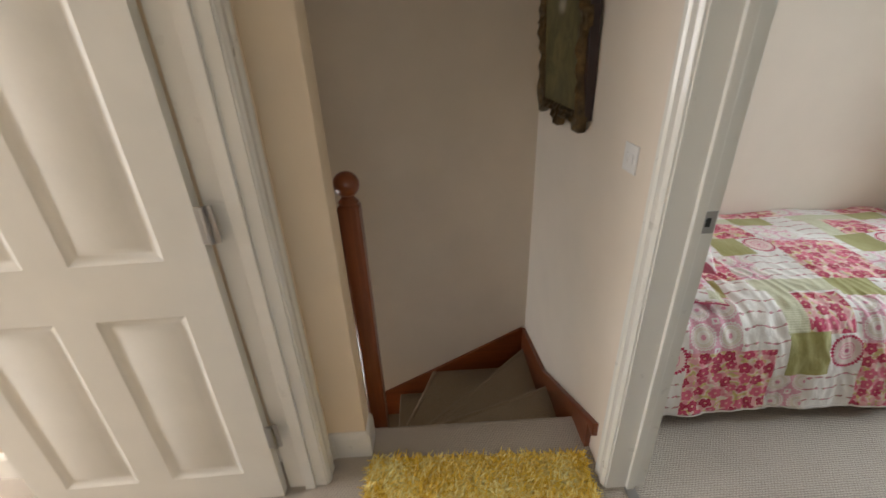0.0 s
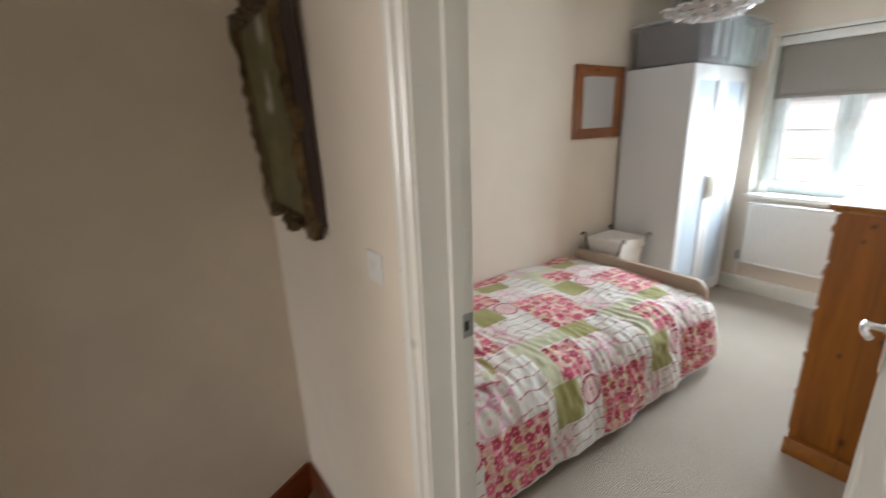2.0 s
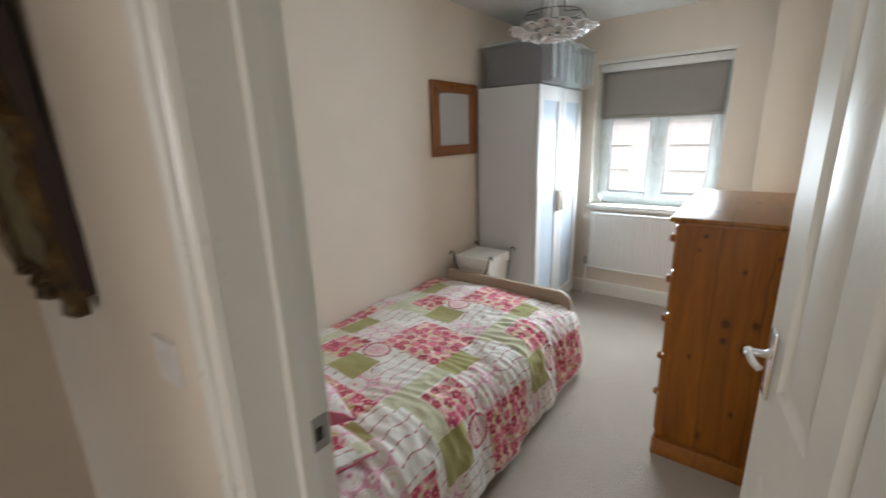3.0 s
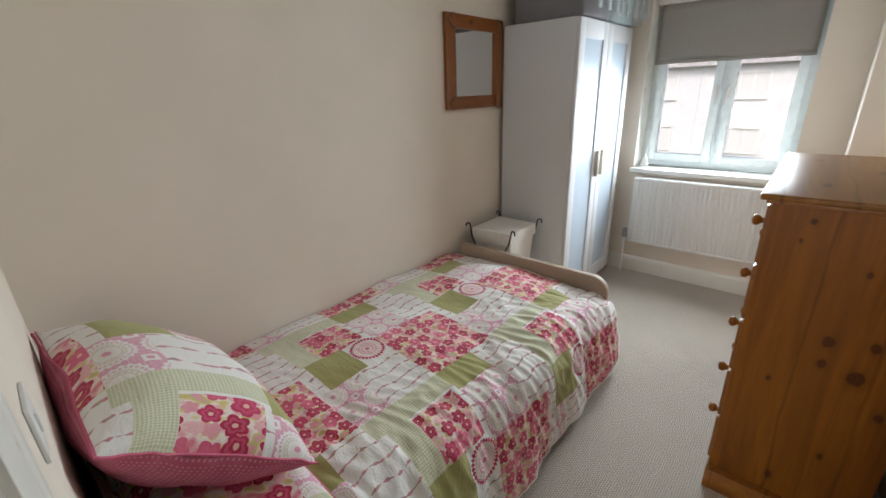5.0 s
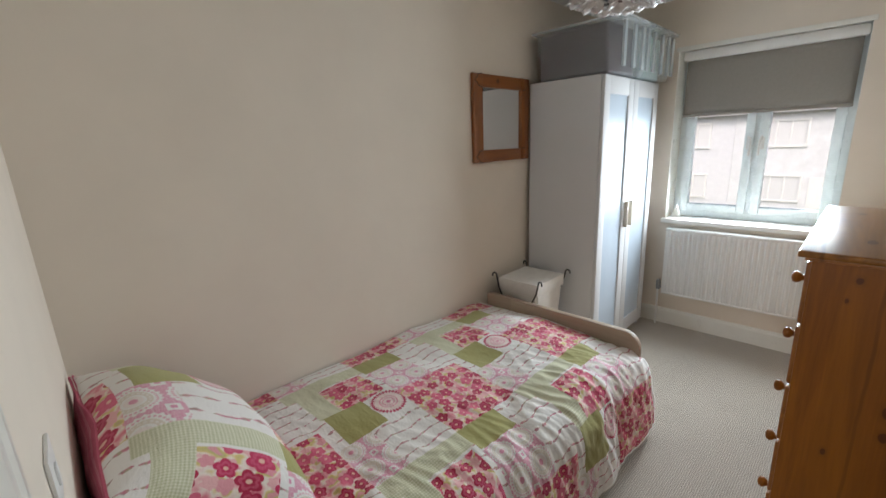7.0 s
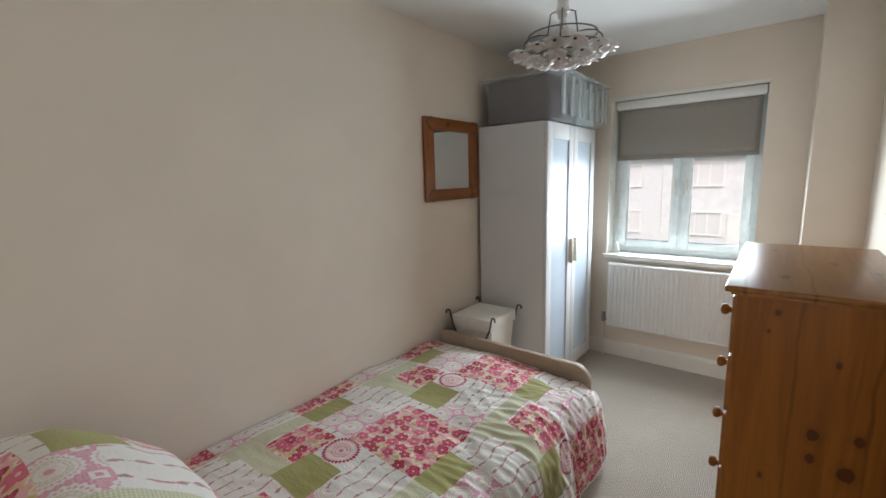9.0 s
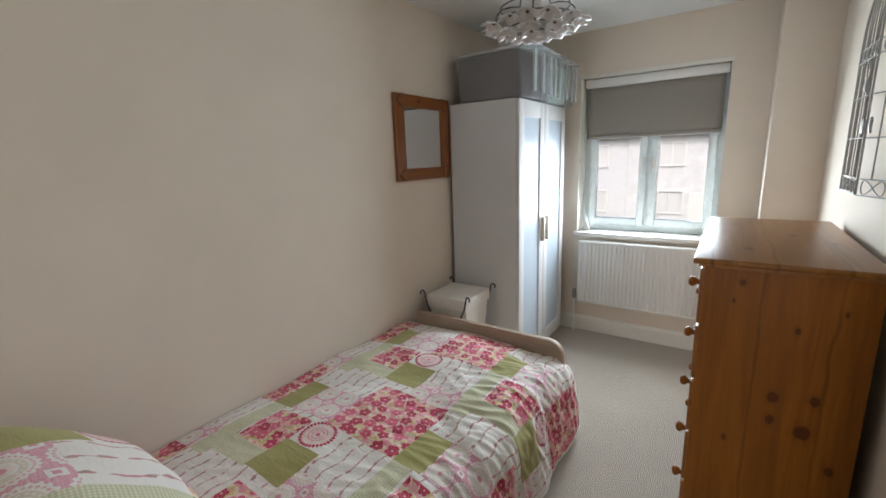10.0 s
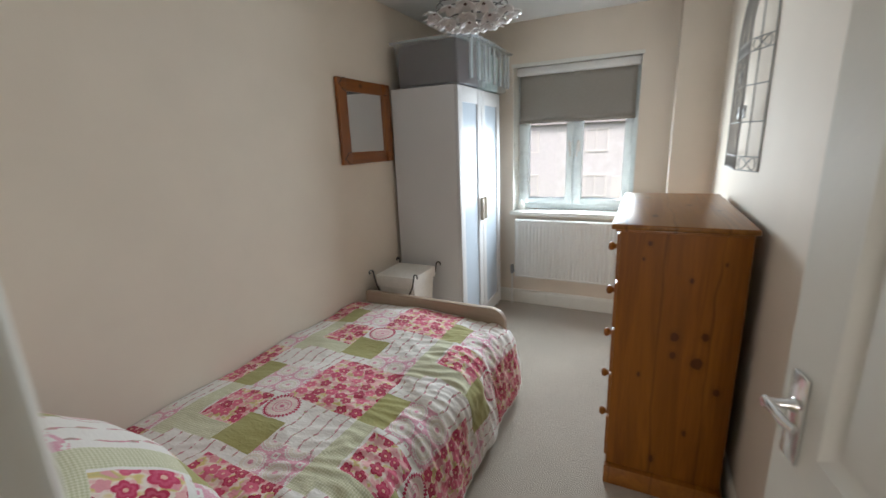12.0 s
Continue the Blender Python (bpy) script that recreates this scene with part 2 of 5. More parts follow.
# The landing's carpet again, colour darkened for the shade down the stairs.
M_STAIRCARPET = carpet("shaded_stair_carpet", (0.235, 0.180, 0.115), (0.50, 0.39, 0.26), 0.007)
KNOTS = [(0.205, 0.70, 0.016, 0.014), (0.205, 0.625, 0.012, 0.011), (0.108, 0.715, 0.013, 0.012), (0.125, 0.605, 0.022, 0.017), (0.312, 1.055, 0.009, 0.007), (0.33, 0.995, 0.005, 0.005), (0.168, 0.926, 0.008, 0.008), (0.07, 0.995, 0.005, 0.006), (0.052, 0.50, 0.012, 0.011), (0.316, 0.52, 0.006, 0.008), (0.245, 0.15, 0.010, 0.014), (0.14, 0.30, 0.008, 0.010)]
KNOTS = [(y, z, a * 0.85, b * 1.3) for y, z, a, b in KNOTS]
M_PINE_Z = pine("honey_pine_upright", (0.135, 0.036, 0.003), (0.355, 0.124, 0.009), 2, KNOTS, board=0.172, rough=0.40, coat=0.08)
M_PINE_X = pine("honey_pine_lengthwise", (0.17, 0.050, 0.005), (0.39, 0.145, 0.018), 0)
M_PINE_TOP = pine("honey_pine_top", (0.13, 0.044, 0.008), (0.34, 0.150, 0.034), 0, [(0.20, 0.30, 0.03, 0.012), (0.52, 0.16, 0.022, 0.010), (0.75, 0.33, 0.02, 0.010), (0.38, 0.06, 0.016, 0.008)], rough=0.30, plane=(0, 1), coat=0.0, relief=0.00008)
M_MIRRORWOOD = pine("rustic_mirror_pine", (0.16, 0.042, 0.008), (0.34, 0.115, 0.022), 2, board=0.3)
M_MIRRORWOOD_X = pine("rustic_mirror_pine_rail", (0.16, 0.042, 0.008), (0.34, 0.115, 0.022), 0, [(-0.05, 0.215, 0.014, 0.011)], plane=(0, 2), board=0.3)
M_NEWEL = pine("red_stained_wood", (0.11, 0.022, 0.005), (0.27, 0.065, 0.012), 2, rough=0.3, board=0.4)
M_STRING = pine("red_stained_wood_string", (0.11, 0.022, 0.005), (0.24, 0.058, 0.013), 1, rough=0.35, board=0.5)
M_STRING_X = pine("red_stained_wood_far_string", (0.13, 0.026, 0.005), (0.30, 0.072, 0.014), 0, rough=0.35, board=0.5, across=2)
M_FOOT = pine("pale_greyed_wood", (0.36, 0.27, 0.20), (0.52, 0.41, 0.32), 1, rough=0.6, board=2.0, coat=0.0)
M_HEAD = pine("dark_wood", (0.05, 0.03, 0.022), (0.10, 0.06, 0.04), 1, rough=0.45, board=2.0)
M_BOXWOOD = pine("dark_red_wood", (0.018, 0.006, 0.004), (0.035, 0.010, 0.006), 2, rough=0.5, board=2.0)
M_WARD = paint("white_foil_board", (0.68, 0.68, 0.69), 0.55, 0.015, 0.0001)
M_UPVC = paint("white_window_plastic", (0.84, 0.91, 0.93), 0.28, 0.01, 0.0001)
M_RAD = paint("white_radiator_enamel", (0.80, 0.79, 0.76), 0.3, 0.02, 0.0001)
M_CHROME = glossy_metal("polished_chrome", (0.80, 0.80, 0.80), 0.14)
M_STEEL = glossy_metal("brushed_steel", (0.40, 0.40, 0.40), 0.36)
M_WIRE = glossy_metal("dark_wrought_wire", (0.10, 0.095, 0.09), 0.5)
M_DUVET = patchwork("patchwork_cotton")
M_PILLOW = patchwork("patchwork_pillow_cotton", 1.4)


def plain(name, base, rough=0.6, var=0.06, scale=20, bump=0.0005, fine=120):
    return paint(name, base, rough, var, bump, scale, fine=fine)


M_GREYWIRE = plain("grey_painted_wire", (0.36, 0.36, 0.355), 0.45)
M_SHEET = plain("white_cotton_sheet", (0.74, 0.73, 0.74), 0.9)
M_BLIND = plain("grey_blackout_fabric", (0.30, 0.275, 0.245), 0.9, 0.03, 60, 0.0003, 500)
M_HAMPER = plain("cream_canvas", (0.76, 0.73, 0.69), 0.9, 0.04, 30, 0.001, 300)
M_HOLESHADE = plain("dark_recess_shade", (0.03, 0.03, 0.03), 0.7)
M_PLASTIC = plain("white_plastic", (0.80, 0.79, 0.77), 0.3, 0.02)
M_HANDLE = plain("beige_plastic_handle", (0.62, 0.57, 0.48), 0.4, 0.02)
M_ROD = plain("dark_grey_metal", (0.13, 0.13, 0.13), 0.4)

k = Mat("frosted_panel", 0.38)
k.color(k.ramp(k.noise(k.coords(), 3, 3), [(0.3, (0.46, 0.53, 0.61)), (0.7, (0.53, 0.60, 0.68))]))
k.p.inputs["Coat Weight"].default_value = 0.15
M_FROST = k.m
for m, gloss in ((M_WARD, 0.10), (M_FROST, 0.12), (M_PINE_TOP, 0.22), (M_DOOR, 0.12), (M_WALL, 0.18), (M_PINE_Z, 0.3)):
    m.node_tree.nodes["Principled BSDF"].inputs["Specular IOR Level"].default_value = gloss

def clouded(name, alpha):
    """Milky thin plastic that lets part of the light straight through."""
    k = Mat(name, 0.22)
    k.color(k.ramp(k.noise(k.coords(), 9, 3), [(0.3, (0.60, 0.66, 0.69)), (0.7, (0.74, 0.80, 0.82))]))
    k.p.inputs["Alpha"].default_value = alpha
    k.bump(k.noise(k.coords(), 40, 3), 0.002)
    return k.m


M_TUBLID = clouded("clouded_lid_plastic", 0.38)
M_TUB, M_TUBRIB = clouded("clouded_clear_plastic", 0.13), clouded("clouded_rib_plastic", 0.5)
M_BLANKET = plain("mauve_grey_blanket", (0.105, 0.083, 0.090), 0.95, 0.15, 12, 0.004, 40)
M_LINEN = plain("pale_green_linen", (0.50, 0.62, 0.62), 0.95, 0.12, 12, 0.004, 40)

k = Mat("mirror_glass", 0.02, 1.0)
k.color((0.86, 0.87, 0.86))
M_MIRROR = k.m

k = Mat("window_glass", 0.0)
k.color((1, 1, 1))
k.p.inputs["Transmission Weight"].default_value = 1.0
k.p.inputs["IOR"].default_value = 1.05
M_GLASS = k.m

k = Mat("pink_spotted_cotton", 0.88)
a, b, _ = k.uv("UV")
dot = (a.mod(0.012) - 0.006).length(b.mod(0.012) - 0.006) < 0.0026
k.color(k.mix(dot * 0.6, k.ramp(k.noise(k.coords(), 9, 3), [(0.3, (0.52, 0.09, 0.17)), (0.7, (0.66, 0.17, 0.26))]), (0.80, 0.50, 0.55)))
k.bump(k.noise(k.coords(), 45, 3), 0.003)
M_PINK = k.m

k = Mat("yellow_shag_wool", 0.9)
info = k.t.nodes.new("ShaderNodeNewGeometry")
patch = k.noise(k.coords(), 7, 3)
k.color(k.ramp(Val(k.t, info.outputs["Random Per Island"]) * 0.6 + patch * 0.9 - 0.25, [(0.0, (0.60, 0.32, 0.008)), (0.40, (0.90, 0.62, 0.06)), (0.78, (0.98, 0.88, 0.40))]))
k.p.inputs["Sheen Weight"].default_value = 0.3
M_SHAG = k.m

k = Mat("old_gilt_carving", 0.42, 0.55)
n = k.noise(k.coords(), 22, 5)
k.color(k.ramp(n, [(0.3, (0.035, 0.024, 0.009)), (0.55, (0.088, 0.052, 0.017)), (0.75, (0.19, 0.115, 0.038))]))
k.bump(k.noise(k.coords(), 55, 4), 0.006)
M_GILT = k.m

k = Mat("dim_green_oil_painting", 0.45)
v = k.coords()
n = k.noise(v, 9, 5, 0.6, 1.0)
col = k.ramp(n, [(0.30, (0.038, 0.032, 0.010)), (0.50, (0.095, 0.080, 0.024)), (0.66, (0.16, 0.138, 0.048))])
y0, z0 = k.uv("Object")[1], k.uv("Object")[2]
for cy, cz, sy, sz in ((-0.03, 0.10, 0.035, 0.055), (0.00, 0.045, 0.05, 0.03), (-0.06, 0.27, 0.045, 0.05)):
    d = ((y0 - cy) / sy).length((z0 - cz) / sz)
    col = k.mix(((d * -1.0 + 1.2).op("MINIMUM", 1.0).op("MAXIMUM", 0.0)) * (n * 1.7), col, (0.58, 0.54, 0.44))
k.color(col)
k.bump(k.noise(v, 120, 3), 0.0012)
M_PAINTING = k.m

k = Mat("white_glazed_petal", 0.30)
k.color(k.ramp(k.noise(k.coords(), 30, 3), [(0.35, (0.66, 0.62, 0.61)), (0.65, (0.80, 0.77, 0.76))]))
k.p.inputs["Transmission Weight"].default_value = 0.12
k.p.inputs["Coat Weight"].default_value = 0.2
M_PETAL = k.m
M_HEARTS = plain("dark_petal_heart", (0.10, 0.05, 0.04), 0.4)

# Bright haze is put into the house colours: brick, frames, render and roof paled.
k = Mat("hazed_brick_wall", 0.85)
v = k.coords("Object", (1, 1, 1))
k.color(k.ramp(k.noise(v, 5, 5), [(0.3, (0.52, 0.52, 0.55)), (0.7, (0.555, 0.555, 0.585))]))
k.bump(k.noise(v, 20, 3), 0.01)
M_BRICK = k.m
M_OUTFRAME = plain("hazed_white_frame", (0.60, 0.595, 0.60), 0.6, 0.04)
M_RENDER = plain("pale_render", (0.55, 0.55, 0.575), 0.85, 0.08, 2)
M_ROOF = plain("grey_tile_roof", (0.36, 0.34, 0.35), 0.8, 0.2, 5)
M_GRASS = plain("lawn_grass", (0.12, 0.16, 0.06), 0.95, 0.4, 1.5)
M_ASPHALT = plain("grey_asphalt", (0.06, 0.06, 0.06), 0.9, 0.2, 8)
M_HEDGE = plain("hedge_leaf", (0.06, 0.10, 0.035), 0.7, 0.4, 9)
# Panes carry the same painted haze, nearly as pale as the walls.
M_HAZEGLASS = Mat("hazed_window_pane", 0.08).color((0.55, 0.55, 0.57)).m

# ---------------------------------------------------------------- mesh helpers


def mesh_of(name, bm, material, smooth=None):
    me = bpy.data.meshes.new(name)
    bmesh.ops.recalc_face_normals(bm, faces=bm.faces)
    bm.to_mesh(me)
    bm.free()
    me.materials.append(material)
    if smooth is not None:
        me.polygons.foreach_set("use_smooth", [True] * len(me.polygons))
        me.set_sharp_from_angle(angle=radians(smooth))
    return me


def part(name, bm, material, parent=None, label="", smooth=None):
    """Links a bmesh as one mesh object, under a thing or a part."""
    ob = new(name, mesh_of(name, bm, material, smooth))
    ob.parent = parent
    return tagged(ob, label)


def thing(name, at, label, category, group="", turn=0.0):
    ob = new(name)
    ob.empty_display_size = 0.05
    ob.matrix_world = pose(*at, 0, 0, turn)
    return tagged(ob, label, category, group)


def box(x0, x1, y0, y1, z0, z1, bevel=0.0, bm=None, segments=2):
    out = bm or bmesh.new()
    tmp = bmesh.new() if bm and bevel else out
    m = Matrix.Translation(((x0 + x1) / 2, (y0 + y1) / 2, (z0 + z1) / 2)) @ Matrix.Diagonal((abs(x1 - x0), abs(y1 - y0), abs(z1 - z0), 1))
    bmesh.ops.create_cube(tmp, size=1, matrix=m)
    if bevel:
        bmesh.ops.bevel(tmp, geom=list(tmp.edges), offset=bevel, segments=segments, affect="EDGES", profile=0.6)
    if tmp is not out:
        join(out, tmp)
    return out


def join(bm, other):
    me = bpy.data.meshes.new("tmp")
    other.to_mesh(me)
    other.free()
    bm.from_mesh(me)
    bpy.data.meshes.remove(me)
    return bm


def slab(points, axis, lo, hi, bm=None, bevel=0.0):
    """A flat outline, thickened along an axis (0, 1 or 2)."""
    out = bmesh.new()

    def at(p, d):
        q = list(p)
        q.insert(axis, d)
        return q

    vs = [out.verts.new(at(p, lo)) for p in points]
    f = out.faces.new(vs)
    ext = bmesh.ops.extrude_face_region(out, geom=[f])
    shift = [0, 0, 0]
    shift[axis] = hi - lo
    bmesh.ops.translate(out, verts=[v for v in ext["geom"] if isinstance(v, bmesh.types.BMVert)], vec=shift)
    if bevel:
        bmesh.ops.bevel(out, geom=list(out.edges), offset=bevel, segments=2, affect="EDGES", profile=0.6)
    return join(bm, out) if bm else out


def tube(points, radius, bm=None, sides=6, closed=False):
    """A round wire along points."""
    out = bm or bmesh.new()
    pts = [Vector(p) for p in points]
    rings = []
    n = len(pts)
    for i, p in enumerate(pts):
        a = pts[(i - 1) % n] if closed or i else pts[0]
        b = pts[(i + 1) % n] if closed or i < n - 1 else pts[-1]
        d = (b - a).normalized()
        side = d.orthogonal().normalized() if not rings else (last - d * last.dot(d)).normalized()
        last = side
        up = d.cross(side)
        rings.append([out.verts.new(p + (side * math.cos(t) + up * math.sin(t)) * radius) for t in (2 * math.pi * j / sides for j in range(sides))])
    for i in range(n if closed else n - 1):
        r, s = rings[i], rings[(i + 1) % n]
        for j in range(sides):
            out.faces.new((r[j], r[(j + 1) % sides], s[(j + 1) % sides], s[j]))
    if not closed:
        out.faces.new(rings[0][::-1])
        out.faces.new(rings[-1])
    return out


def lathe(profile, at=(0, 0, 0), axis="Z", sides=20, bm=None):
    """A turned shape from (radius, height) pairs."""
    out = bmesh.new()
    rings = []
    for r, h in profile:
        if r < 1e-5:
            rings.append([out.verts.new((0, 0, h))])
        else:
            rings.append([out.verts.new((r * math.cos(t), r * math.sin(t), h)) for t in (2 * math.pi * j / sides for j in range(sides))])
    for r, s in zip(rings, rings[1:]):
        for j in range(sides):
            a, b = r[j % len(r)], r[(j + 1) % len(r)]
            c, d = s[(j + 1) % len(s)], s[j % len(s)]
            vs = [v for i, v in enumerate((a, b, c, d)) if v not in (a, b, c, d)[:i]]
            if len(vs) > 2:
                out.faces.new(vs)
    turn = {"Z": Matrix(), "X": Matrix.Rotation(radians(90), 4, "Y"), "Y": Matrix.Rotation(radians(-90), 4, "X")}[axis]
    bmesh.ops.transform(out, matrix=Matrix.Translation(at) @ turn, verts=out.verts)
    return join(bm, out) if bm else out


def profile_run(a, b, outline, normal, bm=None):
    """A moulding from a to b: outline of (out from the wall, up) pairs; normal: out of the wall."""
    out = bm or bmesh.new()
    a, b, n = Vector(a), Vector(b), Vector(normal)
    along = (b - a).normalized()
    up = n.cross(along) if abs(along.z) > 0.9 else Vector((0, 0, 1))
    ends = [[out.verts.new(p + n * o + up * u) for o, u in outline] for p in (a, b)]
    k = len(outline)
    for i in range(k):
        out.faces.new((ends[0][i], ends[0][(i + 1) % k], ends[1][(i + 1) % k], ends[1][i]))
    out.faces.new(ends[0][::-1])
    out.faces.new(ends[1])
    return out


def setting(name, bm, material, label, category, smooth=None):
    return tagged(part(name, bm, material, None, smooth=smooth), label, category, kind="structure")


# ---------------------------------------------------------------- plan
NORTH, EAST, SOUTH = 2.24, 4.285, 0.205       # faces of the bedroom walls
W_IN, W_OUT = 0.815, 0.685                   # bedroom and landing faces of the wall between
JAMB_N, JAMB_S = 0.923, 0.205                 # the bedroom doorway
L_IN, L_OUT = -0.325, -0.455                   # landing and other-room faces of the far landing wall
STAIR_Y, STAIR_BACK = 1.250, 2.20
NIB0, NIB1, NIB_X = 1.128, 1.235, -0.183
CEIL, DOORH = 2.34, 1.995

# floors
bm = box(W_OUT + 0.08, EAST, SOUTH, NORTH, -0.2, 0.0)
box(L_OUT, W_OUT + 0.08, -1.6, STAIR_Y - 0.02, -0.2, 0.0, bm=bm)
box(-3.3, L_OUT, -1.6, NIB0, -0.2, 0.0, bm=bm)
setting("floor", bm, M_CARPET, "beige loop-pile carpet over the landing and bedrooms", "floor")

# ceiling
bm = box(W_OUT, EAST, SOUTH - 0.1, NORTH + 0.1, CEIL, CEIL + 0.12)
box(-3.3, W_OUT, -1.7, STAIR_BACK + 0.1, CEIL, CEIL + 0.12, bm=bm)
setting("ceiling", bm, M_CEIL, "plain white painted ceiling with faint texture", "ceiling")

# bedroom walls
setting("wall_north", box(W_IN, EAST + 0.3, NORTH, NORTH + 0.12, -0.2, CEIL), M_WALL, "smooth magnolia wall behind the bed", "wall")
setting("wall_south", box(W_IN, EAST + 0.3, SOUTH - 0.12, SOUTH, -0.2, CEIL), M_WALL, "smooth magnolia wall behind the pine chest", "wall")
WY0, WY1, WZ0, WZ1 = 0.685, 1.64, 0.84, 2.015
bm = box(EAST, EAST + 0.3, SOUTH, WY0, -0.2, CEIL)
box(EAST, EAST + 0.3, WY1, NORTH, -0.2, CEIL, bm=bm)
box(EAST, EAST + 0.3, WY0, WY1, -0.2, WZ0 - 0.035, bm=bm)
box(EAST, EAST + 0.3, WY0, WY1, WZ1, CEIL, bm=bm)
setting("wall_east", bm, M_WALL, "magnolia outer wall with a deep window opening", "wall")
setting("pipe_boxing", box(4.03, EAST + 0.002, SOUTH - 0.002, 0.465, 0.0, CEIL, 0.004), M_WALL, "magnolia boxed-in pipe run in the room corner", "boxing", 40)

# wall between landing and bedroom, and the rest of the shell
bm = box(W_OUT, W_IN, JAMB_N + 0.03, STAIR_BACK + 0.12, -2.7, CEIL)
for vert in bm.verts:
    if vert.co.x > W_IN - 0.01 and vert.co.y > 2.0:
        vert.co.x += 0.045
box(W_OUT, W_IN, -1.6, JAMB_S - 0.03, -0.2, CEIL, bm=bm)
box(W_OUT, W_IN, JAMB_S - 0.03, JAMB_N + 0.03, DOORH + 0.03, CEIL, bm=bm)
setting("wall_west", bm, M_WALL, "magnolia wall with a doorway between landing and bedroom", "wall")
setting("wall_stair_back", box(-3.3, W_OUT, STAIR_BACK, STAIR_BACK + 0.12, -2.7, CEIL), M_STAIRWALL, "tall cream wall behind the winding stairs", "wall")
LJ0, LJ1 = 0.165, 1.003
bm = box(L_OUT, L_IN, -1.6, LJ0 - 0.03, -0.2, CEIL)
box(L_OUT, L_IN, LJ1 + 0.03, NIB0, -0.2, CEIL, bm=bm)
box(L_OUT, L_IN, LJ0 - 0.03, LJ1 + 0.03, DOORH + 0.03, CEIL, bm=bm)
setting("wall_landing", bm, M_LANDING, "cream landing wall with a doorway to another room", "wall")
bm = box(-3.3, NIB_X, NIB0, NIB1, -2.7, CEIL, 0.012)
setting("wall_stair_side", bm, M_LANDING, "cream wall ending beside the stair post", "wall", 40)
bm = box(-3.42, -3.3, -1.6, 0.0, -0.2, CEIL)
box(-3.42, -3.3, 0.90, NIB1, -2.7, CEIL, bm=bm)
box(-3.42, -3.3, NIB1, STAIR_BACK, -2.7, -1.75, bm=bm)
box(-3.42, -3.3, NIB1, STAIR_BACK, -0.75, CEIL, bm=bm)
box(-3.42, -3.3, NIB1, 1.30, -1.75, -0.75, bm=bm)
box(-3.42, -3.3, 2.14, STAIR_BACK, -1.75, -0.75, bm=bm)
box(-3.42, -3.3, 0.0, 0.90, -0.2, 0.9, bm=bm)
box(-3.42, -3.3, 0.0, 0.90, 2.0, CEIL, bm=bm)
setting("wall_far_room", bm, M_WALL, "plain cream wall of the other room with its window", "wall")
bm = box(-3.3, -0.17, -1.72, -1.6, -0.2, CEIL)
box(0.53, W_OUT, -1.72, -1.6, -0.2, CEIL, bm=bm)
box(-0.17, 0.53, -1.72, -1.6, -0.2, 1.1, bm=bm)
box(-0.17, 0.53, -1.72, -1.6, 2.0, CEIL, bm=bm)
setting("wall_landing_back", bm, M_WALL, "plain cream end wall of the landing with a window", "wall")
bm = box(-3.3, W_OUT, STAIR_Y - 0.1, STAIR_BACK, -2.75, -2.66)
setting("floor_below", bm, M_STAIRCARPET, "carpet at the foot of the stairs, shade in its colour", "floor")

# skirting
SK = [(0.0, 0.0), (0.016, 0.0), (0.016, 0.10), (0.011, 0.117), (0.005, 0.123), (0.0, 0.123)]
bm = profile_run((EAST, NORTH - 0.02, 0.0), (EAST, 0.465, 0.0), SK, (-1, 0, 0))
profile_run((W_IN + 0.02, NORTH, 0.0), (EAST - 0.02, NORTH, 0.0), SK, (0, -1, 0), bm)
profile_run((EAST - 0.28, SOUTH, 0.0), (W_IN + 0.02, SOUTH, 0.0), SK, (0, 1, 0), bm)
setting("baseboard", bm, M_GLOSS, "white gloss skirting round the bedroom", "skirting")
bm = profile_run((L_IN, NIB0, 0.0), (NIB_X + 0.012, NIB0, 0.0), SK, (0, -1, 0))
profile_run((NIB_X, NIB0 - 0.014, 0.0), (NIB_X, NIB1 - 0.02, 0.0), SK, (1, 0, 0), bm)
profile_run((L_IN, LJ1 + 0.105, 0.0), (L_IN, NIB0 - 0.016, 0.0), SK, (1, 0, 0), bm)
profile_run((-3.3, NIB0, 0.0), (L_OUT, NIB0, 0.0), SK, (0, -1, 0), bm)
setting("baseboard_landing", bm, M_GLOSS, "white gloss skirting on the landing", "skirting")

# ---------------------------------------------------------------- doorways and doors
CAS = [(0.0, 0.0), (0.0, 0.072), (0.010, 0.072), (0.016, 0.064), (0.016, 0.050), (0.011, 0.042), (0.015, 0.030), (0.015, 0.012), (0.009, 0.004), (0.008, 0.0)]


def casing(face, out, y0, y1, top, bm):
    """Moulded architrave round a doorway in a wall that runs along y."""
    for y, s in ((y0, -1), (y1, 1)):
        ends = []
        for z in (0.0, top + 0.0):
            ends.append([bm.verts.new((face + out * o, y + s * (u + 0.006), z if z == 0 else z + u + 0.006)) for o, u in CAS])
        k = len(CAS)
        for i in range(k):
            bm.faces.new((ends[0][i], ends[0][(i + 1) % k], ends[1][(i + 1) % k], ends[1][i]))
        bm.faces.new(ends[0])
    a = [bm.verts.new((face + out * o, y0 - u - 0.006, top + u + 0.006)) for o, u in CAS]
    b = [bm.verts.new((face + out * o, y1 + u + 0.006, top + u + 0.006)) for o, u in CAS]
    k = len(CAS)
    for i in range(k):
        bm.faces.new((a[i], a[(i + 1) % k], b[(i + 1) % k], b[i]))
    return bm


